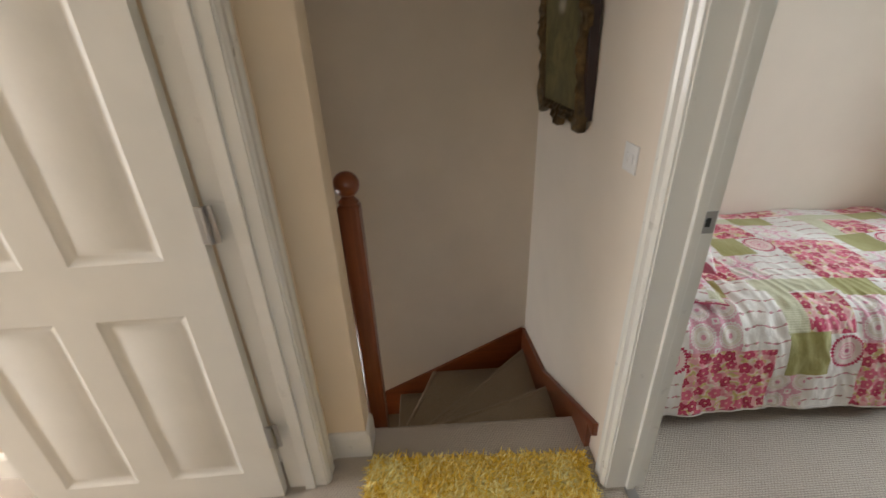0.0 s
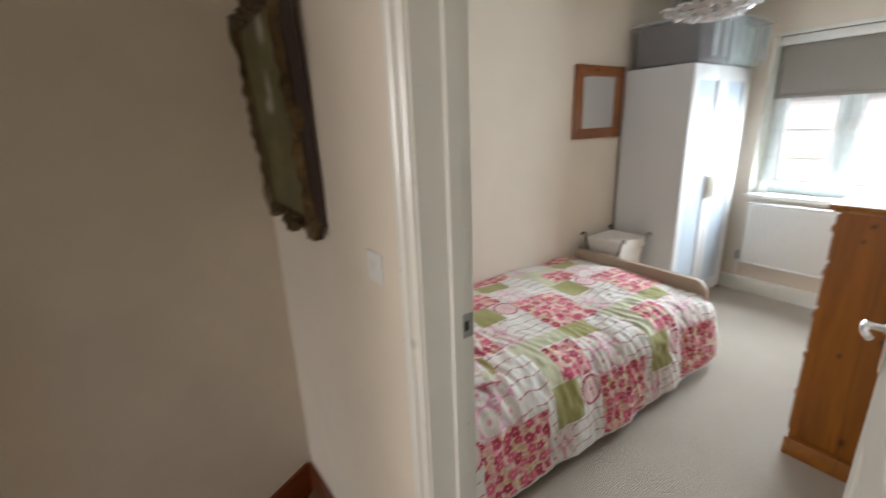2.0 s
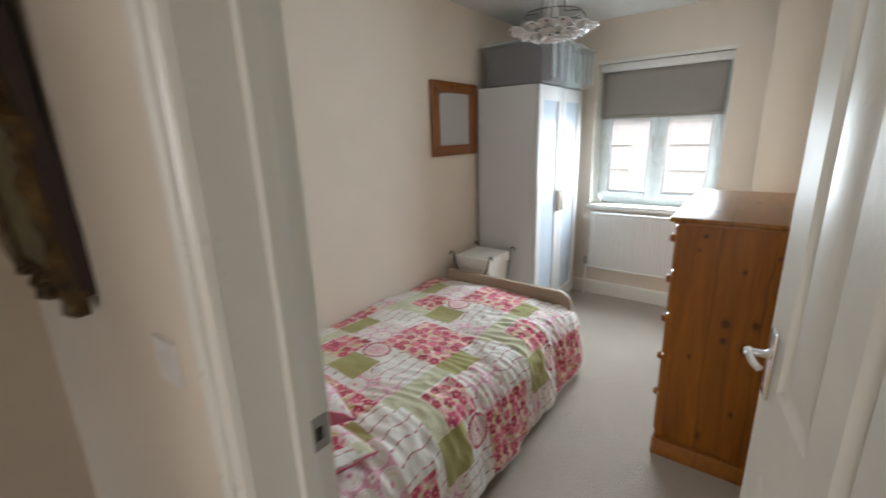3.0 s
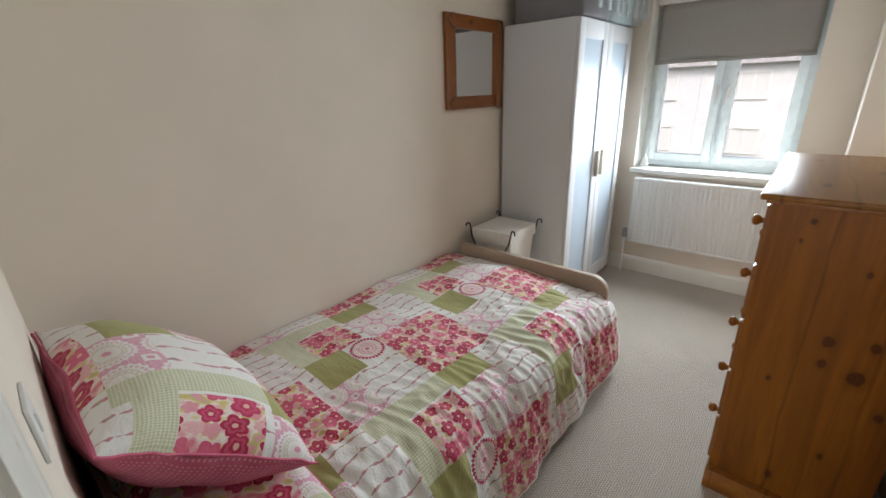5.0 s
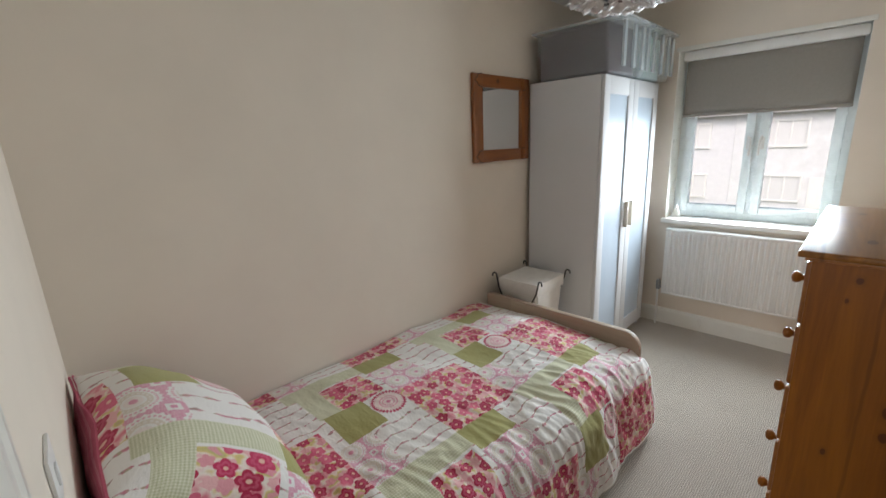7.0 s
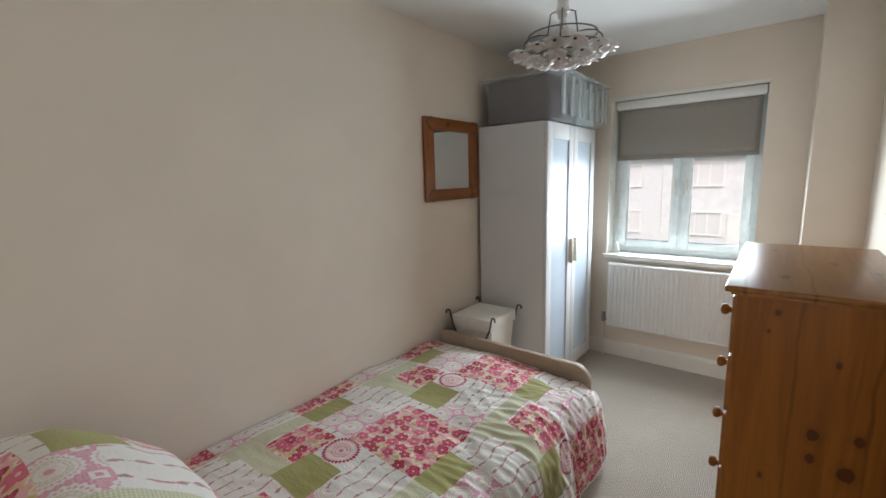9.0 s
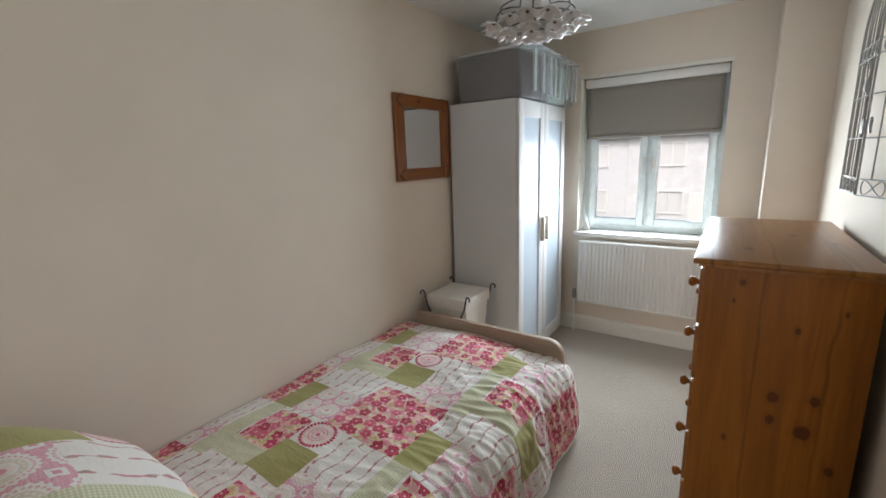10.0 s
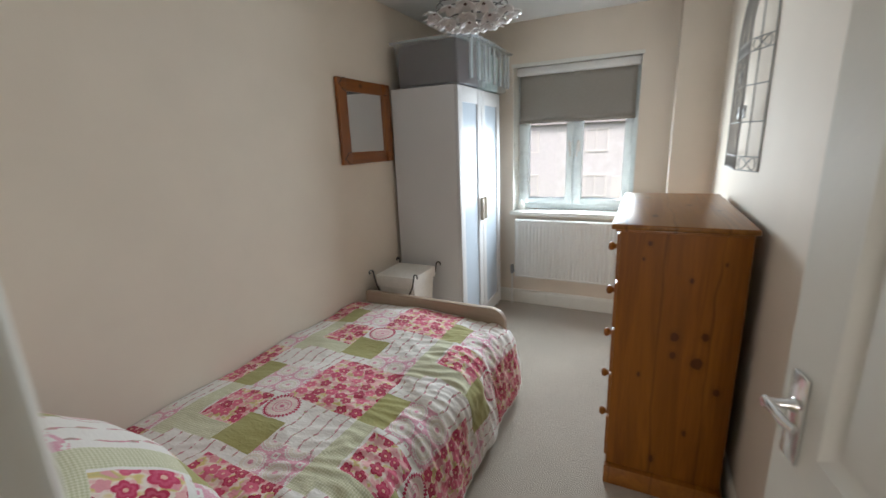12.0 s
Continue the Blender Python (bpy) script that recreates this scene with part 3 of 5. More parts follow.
def doorway(name, x_land, x_room, y0, y1, stop_x, label):
    """Lining, stops and architraves of a doorway."""
    frame_ob = thing(name, (0, 0, 0), label, "door frame")
    frame_ob["kind"] = "structure"
    lo, hi = min(x_land, x_room) - 0.002, max(x_land, x_room) + 0.002
    bm = box(lo, hi, y0 - 0.03, y0, 0, DOORH + 0.03)
    box(lo, hi, y1, y1 + 0.03, 0, DOORH + 0.03, bm=bm)
    box(lo, hi, y0, y1, DOORH, DOORH + 0.03, bm=bm)
    part("lining", bm, M_GLOSS, frame_ob)
    s0, s1 = stop_x
    bm = box(s0, s1, y0, y0 + 0.013, 0, DOORH, 0.002)
    box(s0, s1, y1 - 0.013, y1, 0, DOORH, 0.002, bm=bm)
    box(s0, s1, y0 + 0.013, y1 - 0.013, DOORH - 0.013, DOORH, 0.002, bm=bm)
    part("door_stop", bm, M_GLOSS, frame_ob)
    out = 1 if x_land > x_room else -1
    part("architrave", casing(x_land, out, y0, y1, DOORH, bmesh.new()), M_GLOSS, frame_ob, smooth=30)
    part("architrave", casing(x_room, -out, y0, y1, DOORH, bmesh.new()), M_GLOSS, frame_ob, smooth=30)
    return frame_ob


def panel_leaf(w, h, t, rails=((0.125, 0.775), (0.965, 1.845)), stile=0.118, mid=0.10):
    """A moulded four-panel leaf: x along its width, faces at y = -t/2 and t/2."""
    bm = bmesh.new()
    pw = (w - 2 * stile - mid) / 2
    xs = [0, stile, stile + pw, stile + pw + mid, w - stile, w]
    zs = [0, rails[0][0], rails[0][1], rails[1][0], rails[1][1], h]
    for s in (-1, 1):
        y = s * t / 2
        for i in range(5):
            for j in range(5):
                x0, x1, z0, z1 = xs[i], xs[i + 1], zs[j], zs[j + 1]

                def rect(inset, depth):
                    return [bm.verts.new((a, y - s * depth, b)) for a, b in ((x0 + inset, z0 + inset), (x1 - inset, z0 + inset), (x1 - inset, z1 - inset), (x0 + inset, z1 - inset))]

                if i in (1, 3) and j in (1, 3):
                    loops = [rect(0, 0), rect(0.004, 0.003), rect(0.022, 0.011), rect(0.028, 0.011), rect(0.044, 0.004)]
                    for p, q in zip(loops, loops[1:]):
                        for e in range(4):
                            bm.faces.new((p[e], p[(e + 1) % 4], q[(e + 1) % 4], q[e]))
                    bm.faces.new(loops[-1])
                else:
                    bm.faces.new(rect(0, 0))
    for a, b in (((0, 0), (w, 0)), ((w, 0), (w, h)), ((w, h), (0, h)), ((0, h), (0, 0))):
        bm.faces.new([bm.verts.new((p[0], y, p[1])) for p, y in ((a, -t / 2), (b, -t / 2), (b, t / 2), (a, t / 2))])
    bmesh.ops.remove_doubles(bm, verts=bm.verts, dist=0.0001)
    return bm


def hinge(parent, x, z, side):
    """A butt hinge: its knuckles in the gap, one leaf on the lining."""
    bm = box(x + 0.000, x + 0.016, side * 0.017, side * 0.0195, z - 0.05, z + 0.05, 0.001)
    box(x - 0.026, x - 0.006, side * 0.012, side * 0.0145, z - 0.05, z + 0.05, 0.001, bm=bm)
    for j in range(5):
        lathe([(0, -0.0095), (0.0068, -0.0095), (0.0068, 0.0095), (0, 0.0095)], (x - 0.005, side * 0.019, z - 0.04 + j * 0.02), sides=10, bm=bm)
    return part("hinge", bm, M_STEEL, parent, "small dark steel butt hinge")


def lever(parent, x, z, side, toward):
    """Lever handle on a back plate."""
    y = side * 0.0185
    plate = part("handle_plate", box(x - 0.021, x + 0.021, y, y + side * 0.007, z - 0.085, z + 0.065, 0.004), M_CHROME, parent, "chrome back plate", 40)
    bm = lathe([(0.012, 0), (0.0115, 0.01), (0.008, 0.014), (0.008, 0.05), (0, 0.05)] if side > 0 else [(0.012, 0), (0.0115, -0.01), (0.008, -0.014), (0.008, -0.05), (0, -0.05)], (x, y, z + 0.01), "Y", 12)
    pts = [(x + toward * a, y + side * (0.041 + b), z + 0.01 + c) for a, b, c in ((-0.010, 0, 0), (0.014, 0.002, 0.001), (0.032, 0.002, 0.001), (0.050, -0.001, -0.001), (0.062, -0.008, -0.004))]
    tube(pts, 0.0074, bm, 10)
    part("lever", bm, M_CHROME, plate, "curved chrome lever", 50)


doorway("door_frame_bedroom", W_OUT, W_IN, JAMB_S, JAMB_N, (0.752, 0.778), "white gloss frame and architrave of the bedroom doorway")
bed_door = thing("bedroom_door", (W_IN + 0.014, JAMB_S + 0.014, 0.008), "white four-panel bedroom door standing open against the wall", "door", turn=9.6)
leaf = part("leaf", panel_leaf(0.718, 1.975, 0.035), M_DOOR, bed_door, smooth=25)
lever(bed_door, 0.663, 1.005, 1, -1)
lever(bed_door, 0.663, 1.005, -1, -1)
for z in (0.21, 1.0, 1.79):
    hinge(bed_door, 0.0, z, -1)

doorway("door_frame_landing", L_IN, L_OUT, LJ0, LJ1, (-0.398, -0.362), "white gloss frame and architrave of the opposite doorway")
far_door = thing("landing_door", (L_OUT - 0.012, LJ1 - 0.020, 0.008), "white four-panel door folded open into the other room", "door", turn=182.0)
part("leaf", panel_leaf(0.800, 1.975, 0.035, ((0.140, 0.795), (0.965, 1.845)), 0.110, 0.108), M_DOOR, far_door, smooth=25)
for z in (0.30, 1.055, 1.79):
    hinge(far_door, -0.016, z, 1)
lever(far_door, 0.745, 1.005, 1, -1)

# latch strike on the bedroom jamb
st = thing("strike_plate", (0.795, JAMB_N, 1.025), "dull steel latch strike plate on the door lining", "strike plate")
bm = box(-0.013, 0.02, -0.002, 0.0, -0.03, 0.03, 0.0008)
part("plate", bm, M_STEEL, st)
# Thin dark block on the plate, painted as the shade inside the latch hole.
part("recess", box(-0.006, 0.007, -0.0028, -0.0018, -0.012, 0.012), M_HOLESHADE, st, "dark sheet for the shade in the latch recess")
sb = thing("threshold_strip", (0.765, (JAMB_N + JAMB_S) / 2, 0.0), "narrow steel carpet strip in the doorway", "threshold strip")
part("strip", box(-0.018, 0.018, -(JAMB_N - JAMB_S) / 2 + 0.002, (JAMB_N - JAMB_S) / 2 - 0.002, 0.0, 0.006, 0.002), M_STEEL, sb)

# ---------------------------------------------------------------- window
win = thing("window_1", (4.445, 0, 0), "white plastic casement window with two opening lights", "window")
win["kind"] = "structure"


def window_bar(x0, x1, y0, y1, z0, z1, parent=win, name="window_frame", b=0.004):
    return part(name, box(x0, x1, y0, y1, z0, z1, b), M_UPVC, parent, smooth=40)


fr = bmesh.new()
for args in ((WY0, WY0 + 0.055, WZ0, WZ1), (WY1 - 0.055, WY1, WZ0, WZ1), (WY0 + 0.055, WY1 - 0.055, WZ0, WZ0 + 0.055), (WY0 + 0.055, WY1 - 0.055, WZ1 - 0.055, WZ1), (1.142, 1.182, WZ0 + 0.055, WZ1 - 0.055)):
    box(0.02, 0.09, *args, 0.004, bm=fr)
frame_part = part("window_frame", fr, M_UPVC, win, smooth=40)
for y0, y1, hy, hs in ((WY0 + 0.045, 1.149, 1.125, -1), (1.175, WY1 - 0.045, 1.199, 1)):
    z0, z1 = WZ0 + 0.045, WZ1 - 0.045
    sb2 = bmesh.new()
    for args in ((y0, y0 + 0.052, z0, z1), (y1 - 0.052, y1, z0, z1), (y0 + 0.052, y1 - 0.052, z0, z0 + 0.052), (y0 + 0.052, y1 - 0.052, z1 - 0.052, z1)):
        box(0.0, 0.06, *args, 0.006, bm=sb2)
    sash = part("sash", sb2, M_UPVC, win, smooth=40)
    pane = part("pane", box(0.028, 0.034, y0 + 0.046, y1 - 0.046, z0 + 0.046, z1 - 0.046), M_GLASS, sash, "clear glass pane")
    pane.visible_shadow = False
    hb = box(-0.014, 0.0, hy - 0.013, hy + 0.013, 1.33, 1.41, 0.004)
    tube([(-0.02, hy, 1.40), (-0.036, hy, 1.415), (-0.040, hy - hs * 0.006, 1.40), (-0.038, hy - hs * 0.01, 1.33), (-0.036, hy - hs * 0.01, 1.29)], 0.008, hb, 8)
    part("window_handle", hb, M_PLASTIC, sash, "white curved window handle", 40)
sill = part("window_sill", box(-0.195, 0.03, WY0 - 0.018, WY1 + 0.018, WZ0 - 0.034, WZ0, 0.006), M_GLOSS, win, "white gloss window board", 40)
# reveal lining
bm = box(-0.158, 0.02, WY1 - 0.003, WY1 + 0.001, WZ0, WZ1)
box(-0.158, 0.02, WY0 - 0.001, WY0 + 0.003, WZ0, WZ1, bm=bm)
box(-0.158, 0.02, WY0, WY1, WZ1 - 0.003, WZ1 + 0.001, bm=bm)
box(-0.166, -0.155, WY0 - 0.014, WY1 + 0.014, WZ1 - 0.012, WZ1 + 0.016, 0.003, bm=bm)
part("reveal", bm, M_GLOSS, win, "white painted window reveal")

blind = thing("roller_blind", (4.400, 1.1625, WZ1), "grey blackout roller blind pulled half down", "blind")
part("cassette", box(-0.035, 0.035, -0.47, 0.47, -0.068, -0.006, 0.012), M_PLASTIC, blind, "white blind head rail", 40)
bm = bmesh.new()
NY = 24
for j in range(9):
    for i in range(NY + 1):
        y = -0.45 + 0.90 * i / NY
        z = -0.06 - 0.375 * j / 8
        bm.verts.new((0.004 * math.sin(y * 9) * (j / 8) + 0.0015 * math.sin(y * 31), y, z))
bm.verts.ensure_lookup_table()
for j in range(8):
    for i in range(NY):
        a = j * (NY + 1) + i
        bm.faces.new([bm.verts[n] for n in (a, a + 1, a + NY + 2, a + NY + 1)])
fab = part("fabric", bm, M_BLIND, blind, "grey woven fabric", 80)
sol = fab.modifiers.new("thick", "SOLIDIFY")
sol.thickness = 0.0012
part("bottom_bar", box(-0.006, 0.006, -0.452, 0.452, -0.447, -0.425, 0.004), M_BLIND, blind, smooth=40)
bm = bmesh.new()
for j in range(44):
    z = -0.07 - j * 0.022
    for s in (-0.006, 0.006):
        lathe([(0, -0.003), (0.003, 0), (0, 0.003)], (s * 0.8, 0.462, z), sides=5, bm=bm)
part("pull_chain", bm, M_PLASTIC, blind, "white beaded pull chain")

orn = thing("sill_ornament", (4.375, 1.59, WZ0), "small white triangular ornament on the window board", "ornament")
part("ornament_body", slab([(-0.035, 0.0), (0.035, 0.0), (0.03, 0.012), (0.004, 0.085), (-0.004, 0.085), (-0.03, 0.012)], 0, -0.008, 0.008, bevel=0.003), M_PLASTIC, orn, smooth=40)

# ---------------------------------------------------------------- radiator
rad = thing("radiator", (EAST, 1.165, 0.27), "white ribbed panel radiator under the window", "radiator")
RW, RH = 0.43, 0.51
bm = bmesh.new()
NR = 27
pts = []
for i in range(NR):
    c = -RW + 0.025 + (2 * RW - 0.05) * (i + 0.5) / NR
    h = (2 * RW - 0.05) / NR / 2
    pts += [(c - h, -0.088), (c - h * 0.45, -0.088), (c - h * 0.25, -0.098), (c + h * 0.25, -0.098), (c + h * 0.45, -0.088)]
pts.append((RW - 0.025, -0.088))
rows = [[bm.verts.new((x if 0 < n < 3 else -0.088, y, z)) for y, x in pts] for n, z in enumerate((0.012, 0.04, RH - 0.045, RH - 0.018))]
for r, s in zip(rows, rows[1:]):
    for i in range(len(pts) - 1):
        bm.faces.new((r[i], r[i + 1], s[i + 1], s[i]))
part("front_panel", bm, M_RAD, rad, smooth=60)
for y in (-RW, RW - 0.026):
    part("side_panel", box(-0.092, -0.03, y, y + 0.026, 0.004, RH - 0.004, 0.006), M_RAD, rad, smooth=40)
part("top_grille", box(-0.094, -0.03, -RW, RW, RH - 0.022, RH, 0.006), M_RAD, rad, smooth=40)
part("bottom_edge", box(-0.092, -0.03, -RW, RW, 0.0, 0.014, 0.004), M_RAD, rad, smooth=40)
part("back_panel", box(-0.03, -0.012, -RW + 0.01, RW - 0.01, 0.02, RH - 0.03, 0.003), M_RAD, rad)
for y in (-0.30, 0.27):
    part("bracket", box(-0.03, 0.0, y, y + 0.03, 0.05, RH - 0.06), M_STEEL, rad)
bm = lathe([(0, -0.03), (0.014, -0.03), (0.016, -0.01), (0.016, 0.03), (0.012, 0.045), (0, 0.045)], (-0.06, RW + 0.032, 0.05), sides=14)
tube([(-0.06, RW + 0.032, 0.04), (-0.06, RW - 0.002, 0.04)], 0.008, bm, 8)
part("valve", bm, M_STEEL, rad, "small metal radiator valve", 40)
part("feed_pipe", tube([(-0.06, RW + 0.032, 0.03), (-0.06, RW + 0.032, -0.27)], 0.0075, None, 8), M_RAD, rad, smooth=60)

# ---------------------------------------------------------------- stairs
stair = thing("staircase", (0, 0, 0), "winding carpeted stairs turning down beside the landing", "staircase")
RISE = 0.19
PX, PY = -0.115, 1.315
NOSE = [((PX, STAIR_Y), (W_OUT, STAIR_Y - 0.012)), ((PX, 1.33), (W_OUT, 1.605)), ((PX, 1.435), (W_OUT, 2.13)), ((PX, 1.685), (0.105, STAIR_BACK))]


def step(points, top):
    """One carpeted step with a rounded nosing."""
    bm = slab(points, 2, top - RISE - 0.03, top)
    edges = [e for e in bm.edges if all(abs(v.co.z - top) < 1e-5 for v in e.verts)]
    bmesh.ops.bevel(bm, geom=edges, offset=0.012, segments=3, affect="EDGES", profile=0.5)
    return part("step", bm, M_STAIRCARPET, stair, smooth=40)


back = 0.03
step([NOSE[0][0], NOSE[0][1], NOSE[1][1], NOSE[1][0]], -RISE)
step([(PX, 1.33 - back), (W_OUT, 1.605 - back), NOSE[2][1], NOSE[2][0]], -2 * RISE)
step([(PX, 1.435 - back), (W_OUT, 2.13 - back), (W_OUT, STAIR_BACK), NOSE[3][1], NOSE[3][0]], -3 * RISE)
step([(PX, 1.685 - back), (0.105 + back, STAIR_BACK), (-0.17, STAIR_BACK), (-0.17, 1.30), (PX, 1.30)], -4 * RISE)
for i in range(9):
    x = -0.17 - 0.225 * i
    step([(x + 0.03, NIB1), (x + 0.03, STAIR_BACK), (x - 0.225, STAIR_BACK), (x - 0.225, NIB1)], -(5 + i) * RISE)
for i in (1, 2, 3):
    (xa, ya), (xb, yb) = NOSE[i]
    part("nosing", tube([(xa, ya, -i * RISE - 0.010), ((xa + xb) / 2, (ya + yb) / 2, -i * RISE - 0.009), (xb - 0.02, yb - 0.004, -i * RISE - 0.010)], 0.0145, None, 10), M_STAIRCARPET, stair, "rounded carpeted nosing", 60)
bm = box(L_IN - 0.1, W_OUT, STAIR_Y - 0.03, STAIR_Y, -0.21, 0.0, 0.011, segments=3)
part("landing_nosing", bm, M_CARPET, stair, "carpeted top edge of the landing", 40)
# stained strings
part("wall_string", slab([(1.050, 0.115), (1.052, 0.178), (1.705, -0.165), (2.19, -0.25), (2.19, -0.80), (1.62, -0.62), (1.255, -0.30), (1.255, 0.0), (1.095, 0.0), (1.095, 0.125)], 0, W_OUT - 0.022, W_OUT - 0.001, bevel=0.002), M_STRING, stair, "red-stained wooden stair string", 40)
part("wall_string", slab([(0.664, -0.245), (0.142, -0.525), (-0.30, -0.755), (-2.2, -2.30), (-2.2, -2.65), (-0.30, -1.10), (0.1, -0.9), (0.664, -0.80)], 1, STAIR_BACK - 0.022, STAIR_BACK - 0.001, bevel=0.002), M_STRING_X, stair, "red-stained wooden stair string", 40)

newel = thing("newel_post", (-0.160, 1.303, 0.0), "red-stained wooden newel post with a ball finial", "newel post")
bm = box(-0.036, 0.036, -0.036, 0.036, -1.0, 0.985, 0.011, segments=1)
part("shaft", bm, M_NEWEL, newel, smooth=40)
part("cap", lathe([(0.0, 0.983), (0.033, 0.983), (0.034, 0.990), (0.027, 0.998), (0.022, 1.004), (0.022, 1.012), (0, 1.014)], sides=24), M_NEWEL, newel, smooth=30)
part("ball", lathe([(0.018, 1.008)] + [(0.043 * math.cos(a), 1.048 + 0.043 * math.sin(a)) for a in (radians(-64 + 11 * i) for i in range(15))], sides=24), M_NEWEL, newel, "turned ball finial", 60)

sw = thing("light_switch", (W_OUT, 1.145, 1.135), "white plastic double light switch on the landing wall", "light switch")
plate = part("switch_plate", box(-0.005, 0.0, -0.040, 0.040, -0.040, 0.040, 0.002), M_PLASTIC, sw, smooth=40)
for y in (-0.014, 0.014):
    part("rocker", box(-0.008, -0.004, y - 0.008, y + 0.008, -0.014, 0.014, 0.002), M_PLASTIC, plate)

sw = thing("light_switch", (0.8256, 1.265, 1.068), "white plastic light switch beside the bedroom doorway", "light switch", turn=-1.9)
plate = part("switch_plate", box(0.0, 0.005, -0.040, 0.040, -0.040, 0.040, 0.002), M_PLASTIC, sw, smooth=40)
part("rocker", box(0.004, 0.008, -0.008, 0.008, -0.014, 0.014, 0.002), M_PLASTIC, plate)

# ---------------------------------------------------------------- yellow rug
rug = thing("shag_rug", (0.225, 0.765, 0.0), "mustard yellow shag-pile rug on the landing carpet", "rug", turn=-2.4)
RX, RY = 0.41, 0.31
part("backing", box(-RX, RX, -RY, RY, 0.001, 0.010, 0.003), M_SHAG, rug)
rng = random.Random(4)
verts, faces = [], []
for i in range(14000):
    x, y = rng.uniform(-RX, RX), rng.uniform(-RY, RY)
    a, lean, h = rng.uniform(0, 2 * math.pi), rng.uniform(0.010, 0.036), rng.uniform(0.016, 0.036)
    w = rng.uniform(0.0020, 0.0038)
    n = len(verts)
    dx, dy = math.cos(a), math.sin(a)
    for t, s in ((0, 1.0), (0.55, 0.95), (1.0, 0.45)):
        cx, cy, cz = x + dx * lean * t * t, y + dy * lean * t * t, 0.008 + h * t - lean * 0.4 * t * t
        for j in range(3):
            b = a + j * 2.0944
            verts.append((cx + math.cos(b) * w * s, cy + math.sin(b) * w * s, cz))
    for r in (0, 3):
        for j in range(3):
            faces.append((n + r + j, n + r + (j + 1) % 3, n + r + 3 + (j + 1) % 3, n + r + 3 + j))
    faces.append((n + 6, n + 7, n + 8))
me = bpy.data.meshes.new("shag")
me.from_pydata(verts, [], faces)
me.materials.append(M_SHAG)
shag = new("shag", me)
shag.parent = rug
tagged(shag, "long shaggy wool tufts", kind="stuff")

# ---------------------------------------------------------------- picture by the stairs
pic = thing("framed_picture", (W_OUT - 0.012, 1.72, 1.51), "carved old-gilt picture frame with a dim green painting", "picture")
pic.matrix_world = pose(W_OUT - 0.022, 1.757, 1.508, 0, -3.2, 0)
PW, PH = 0.290, 0.378


def scallop(n=160, grow=0.0):
    """Wavy carved outline with ears at the corners and crests at the middles."""
    pts = []
    for i in range(n):
        a = 2 * math.pi * i / n
        c, s = math.cos(a), math.sin(a)
        e = 16.0
        r = (abs(c) ** e + abs(s) ** e) ** (-1 / e)
        y, z = PW * r * c, PH * r * s
        fy, fz = abs(y) / PW, abs(z) / PH
        corner = max(0.0, fy + fz - 1.62) / 0.38
        middle = math.exp(-((min(fy, fz) / 0.16) ** 2))
        k2 = 1 + 0.02 * corner - 0.105 * (1 - corner) * (1 - middle) + 0.008 * math.sin(a * 22) * (1 - middle) + 0.004 * math.sin(a * 41 + 1) + 0.02 * corner
        crest = 0.055 * math.exp(-((y / 0.09) ** 2)) if z > 0 else 0.012 * math.exp(-((y / 0.09) ** 2))
        pts.append((y * (k2 + grow), z * (k2 + grow) + (crest if abs(s) > 0.8 else 0) * (1 if z > 0 else -1)))
    return pts


N = 240
outer = scallop(N)
layers = [(outer, -0.014), (outer, -0.036), ([(y * 0.955, z * 0.965) for y, z in outer], -0.050)]
inner = []
for i in range(N):
    y, z = outer[i]
    hy, hz = PW - 0.068, PH - 0.075
    m = max(abs(y) / hy, abs(z) / hz)
    inner.append((y / m, z / m))


def blend(f):
    return [(a[0] * (1 - f) + b[0] * f, a[1] * (1 - f) + b[1] * f) for a, b in zip(outer, inner)]


layers += [(blend(0.42), -0.046), (blend(0.60), -0.037), (blend(0.80), -0.041), (inner, -0.030), (inner, -0.020)]
bm = bmesh.new()
loops = [[bm.verts.new((x + (0.004 * math.sin(i * 0.9) + 0.003 * math.sin(i * 0.37) if 1 < n < 6 else 0), y, z)) for i, (y, z) in enumerate(pts)] for n, (pts, x) in enumerate(layers)]
for p, q in zip(loops, loops[1:]):
    for i in range(N):
        bm.faces.new((p[i], p[(i + 1) % N], q[(i + 1) % N], q[i]))
part("carved_frame", bm, M_GILT, pic, smooth=50)
part("canvas", box(-0.028, -0.024, -PW + 0.055, PW - 0.055, -PH + 0.06, PH - 0.06), M_PAINTING, pic, "dark green oil painting with pale blossoms")
part("back_board", box(-0.022, 0.012, -PW + 0.006, PW - 0.006, -PH + 0.05, PH - 0.02, 0.003), M_BOXWOOD, pic, "dark red-brown box edge")

# ---------------------------------------------------------------- bed
BX0, BX1, BY0, BY1 = 0.87, 2.845, 1.247, 2.187
bed = thing("single_bed", (0, 0, 0), "single bed with a pale wooden footboard beside the wall", "bed")
bm = box(0.90, 2.805, BY0 + 0.03, BY1 - 0.02, 0.22, 0.43, 0.05, segments=4)
part("mattress", bm, M_SHEET, bed, "white covered mattress", 40)
for y in (BY0 + 0.01, BY1 - 0.03):
    part("side_rail", box(0.87, 2.815, y, y + 0.022, 0.16, 0.27, 0.004), M_FOOT, bed)
out = [(BY1, 0.06), (BY1, 0.535)]
out += [(BY0 + 0.085 - 0.085 * math.sin(a), 0.445 + 0.085 * math.cos(a)) for a in (radians(9 * i) for i in range(11))]
out += [(BY0, 0.06)]
part("footboard", slab(out, 0, 2.815, 2.852, bevel=0.010), M_FOOT, bed, "pale greyed wooden footboard with a rounded corner", 40)
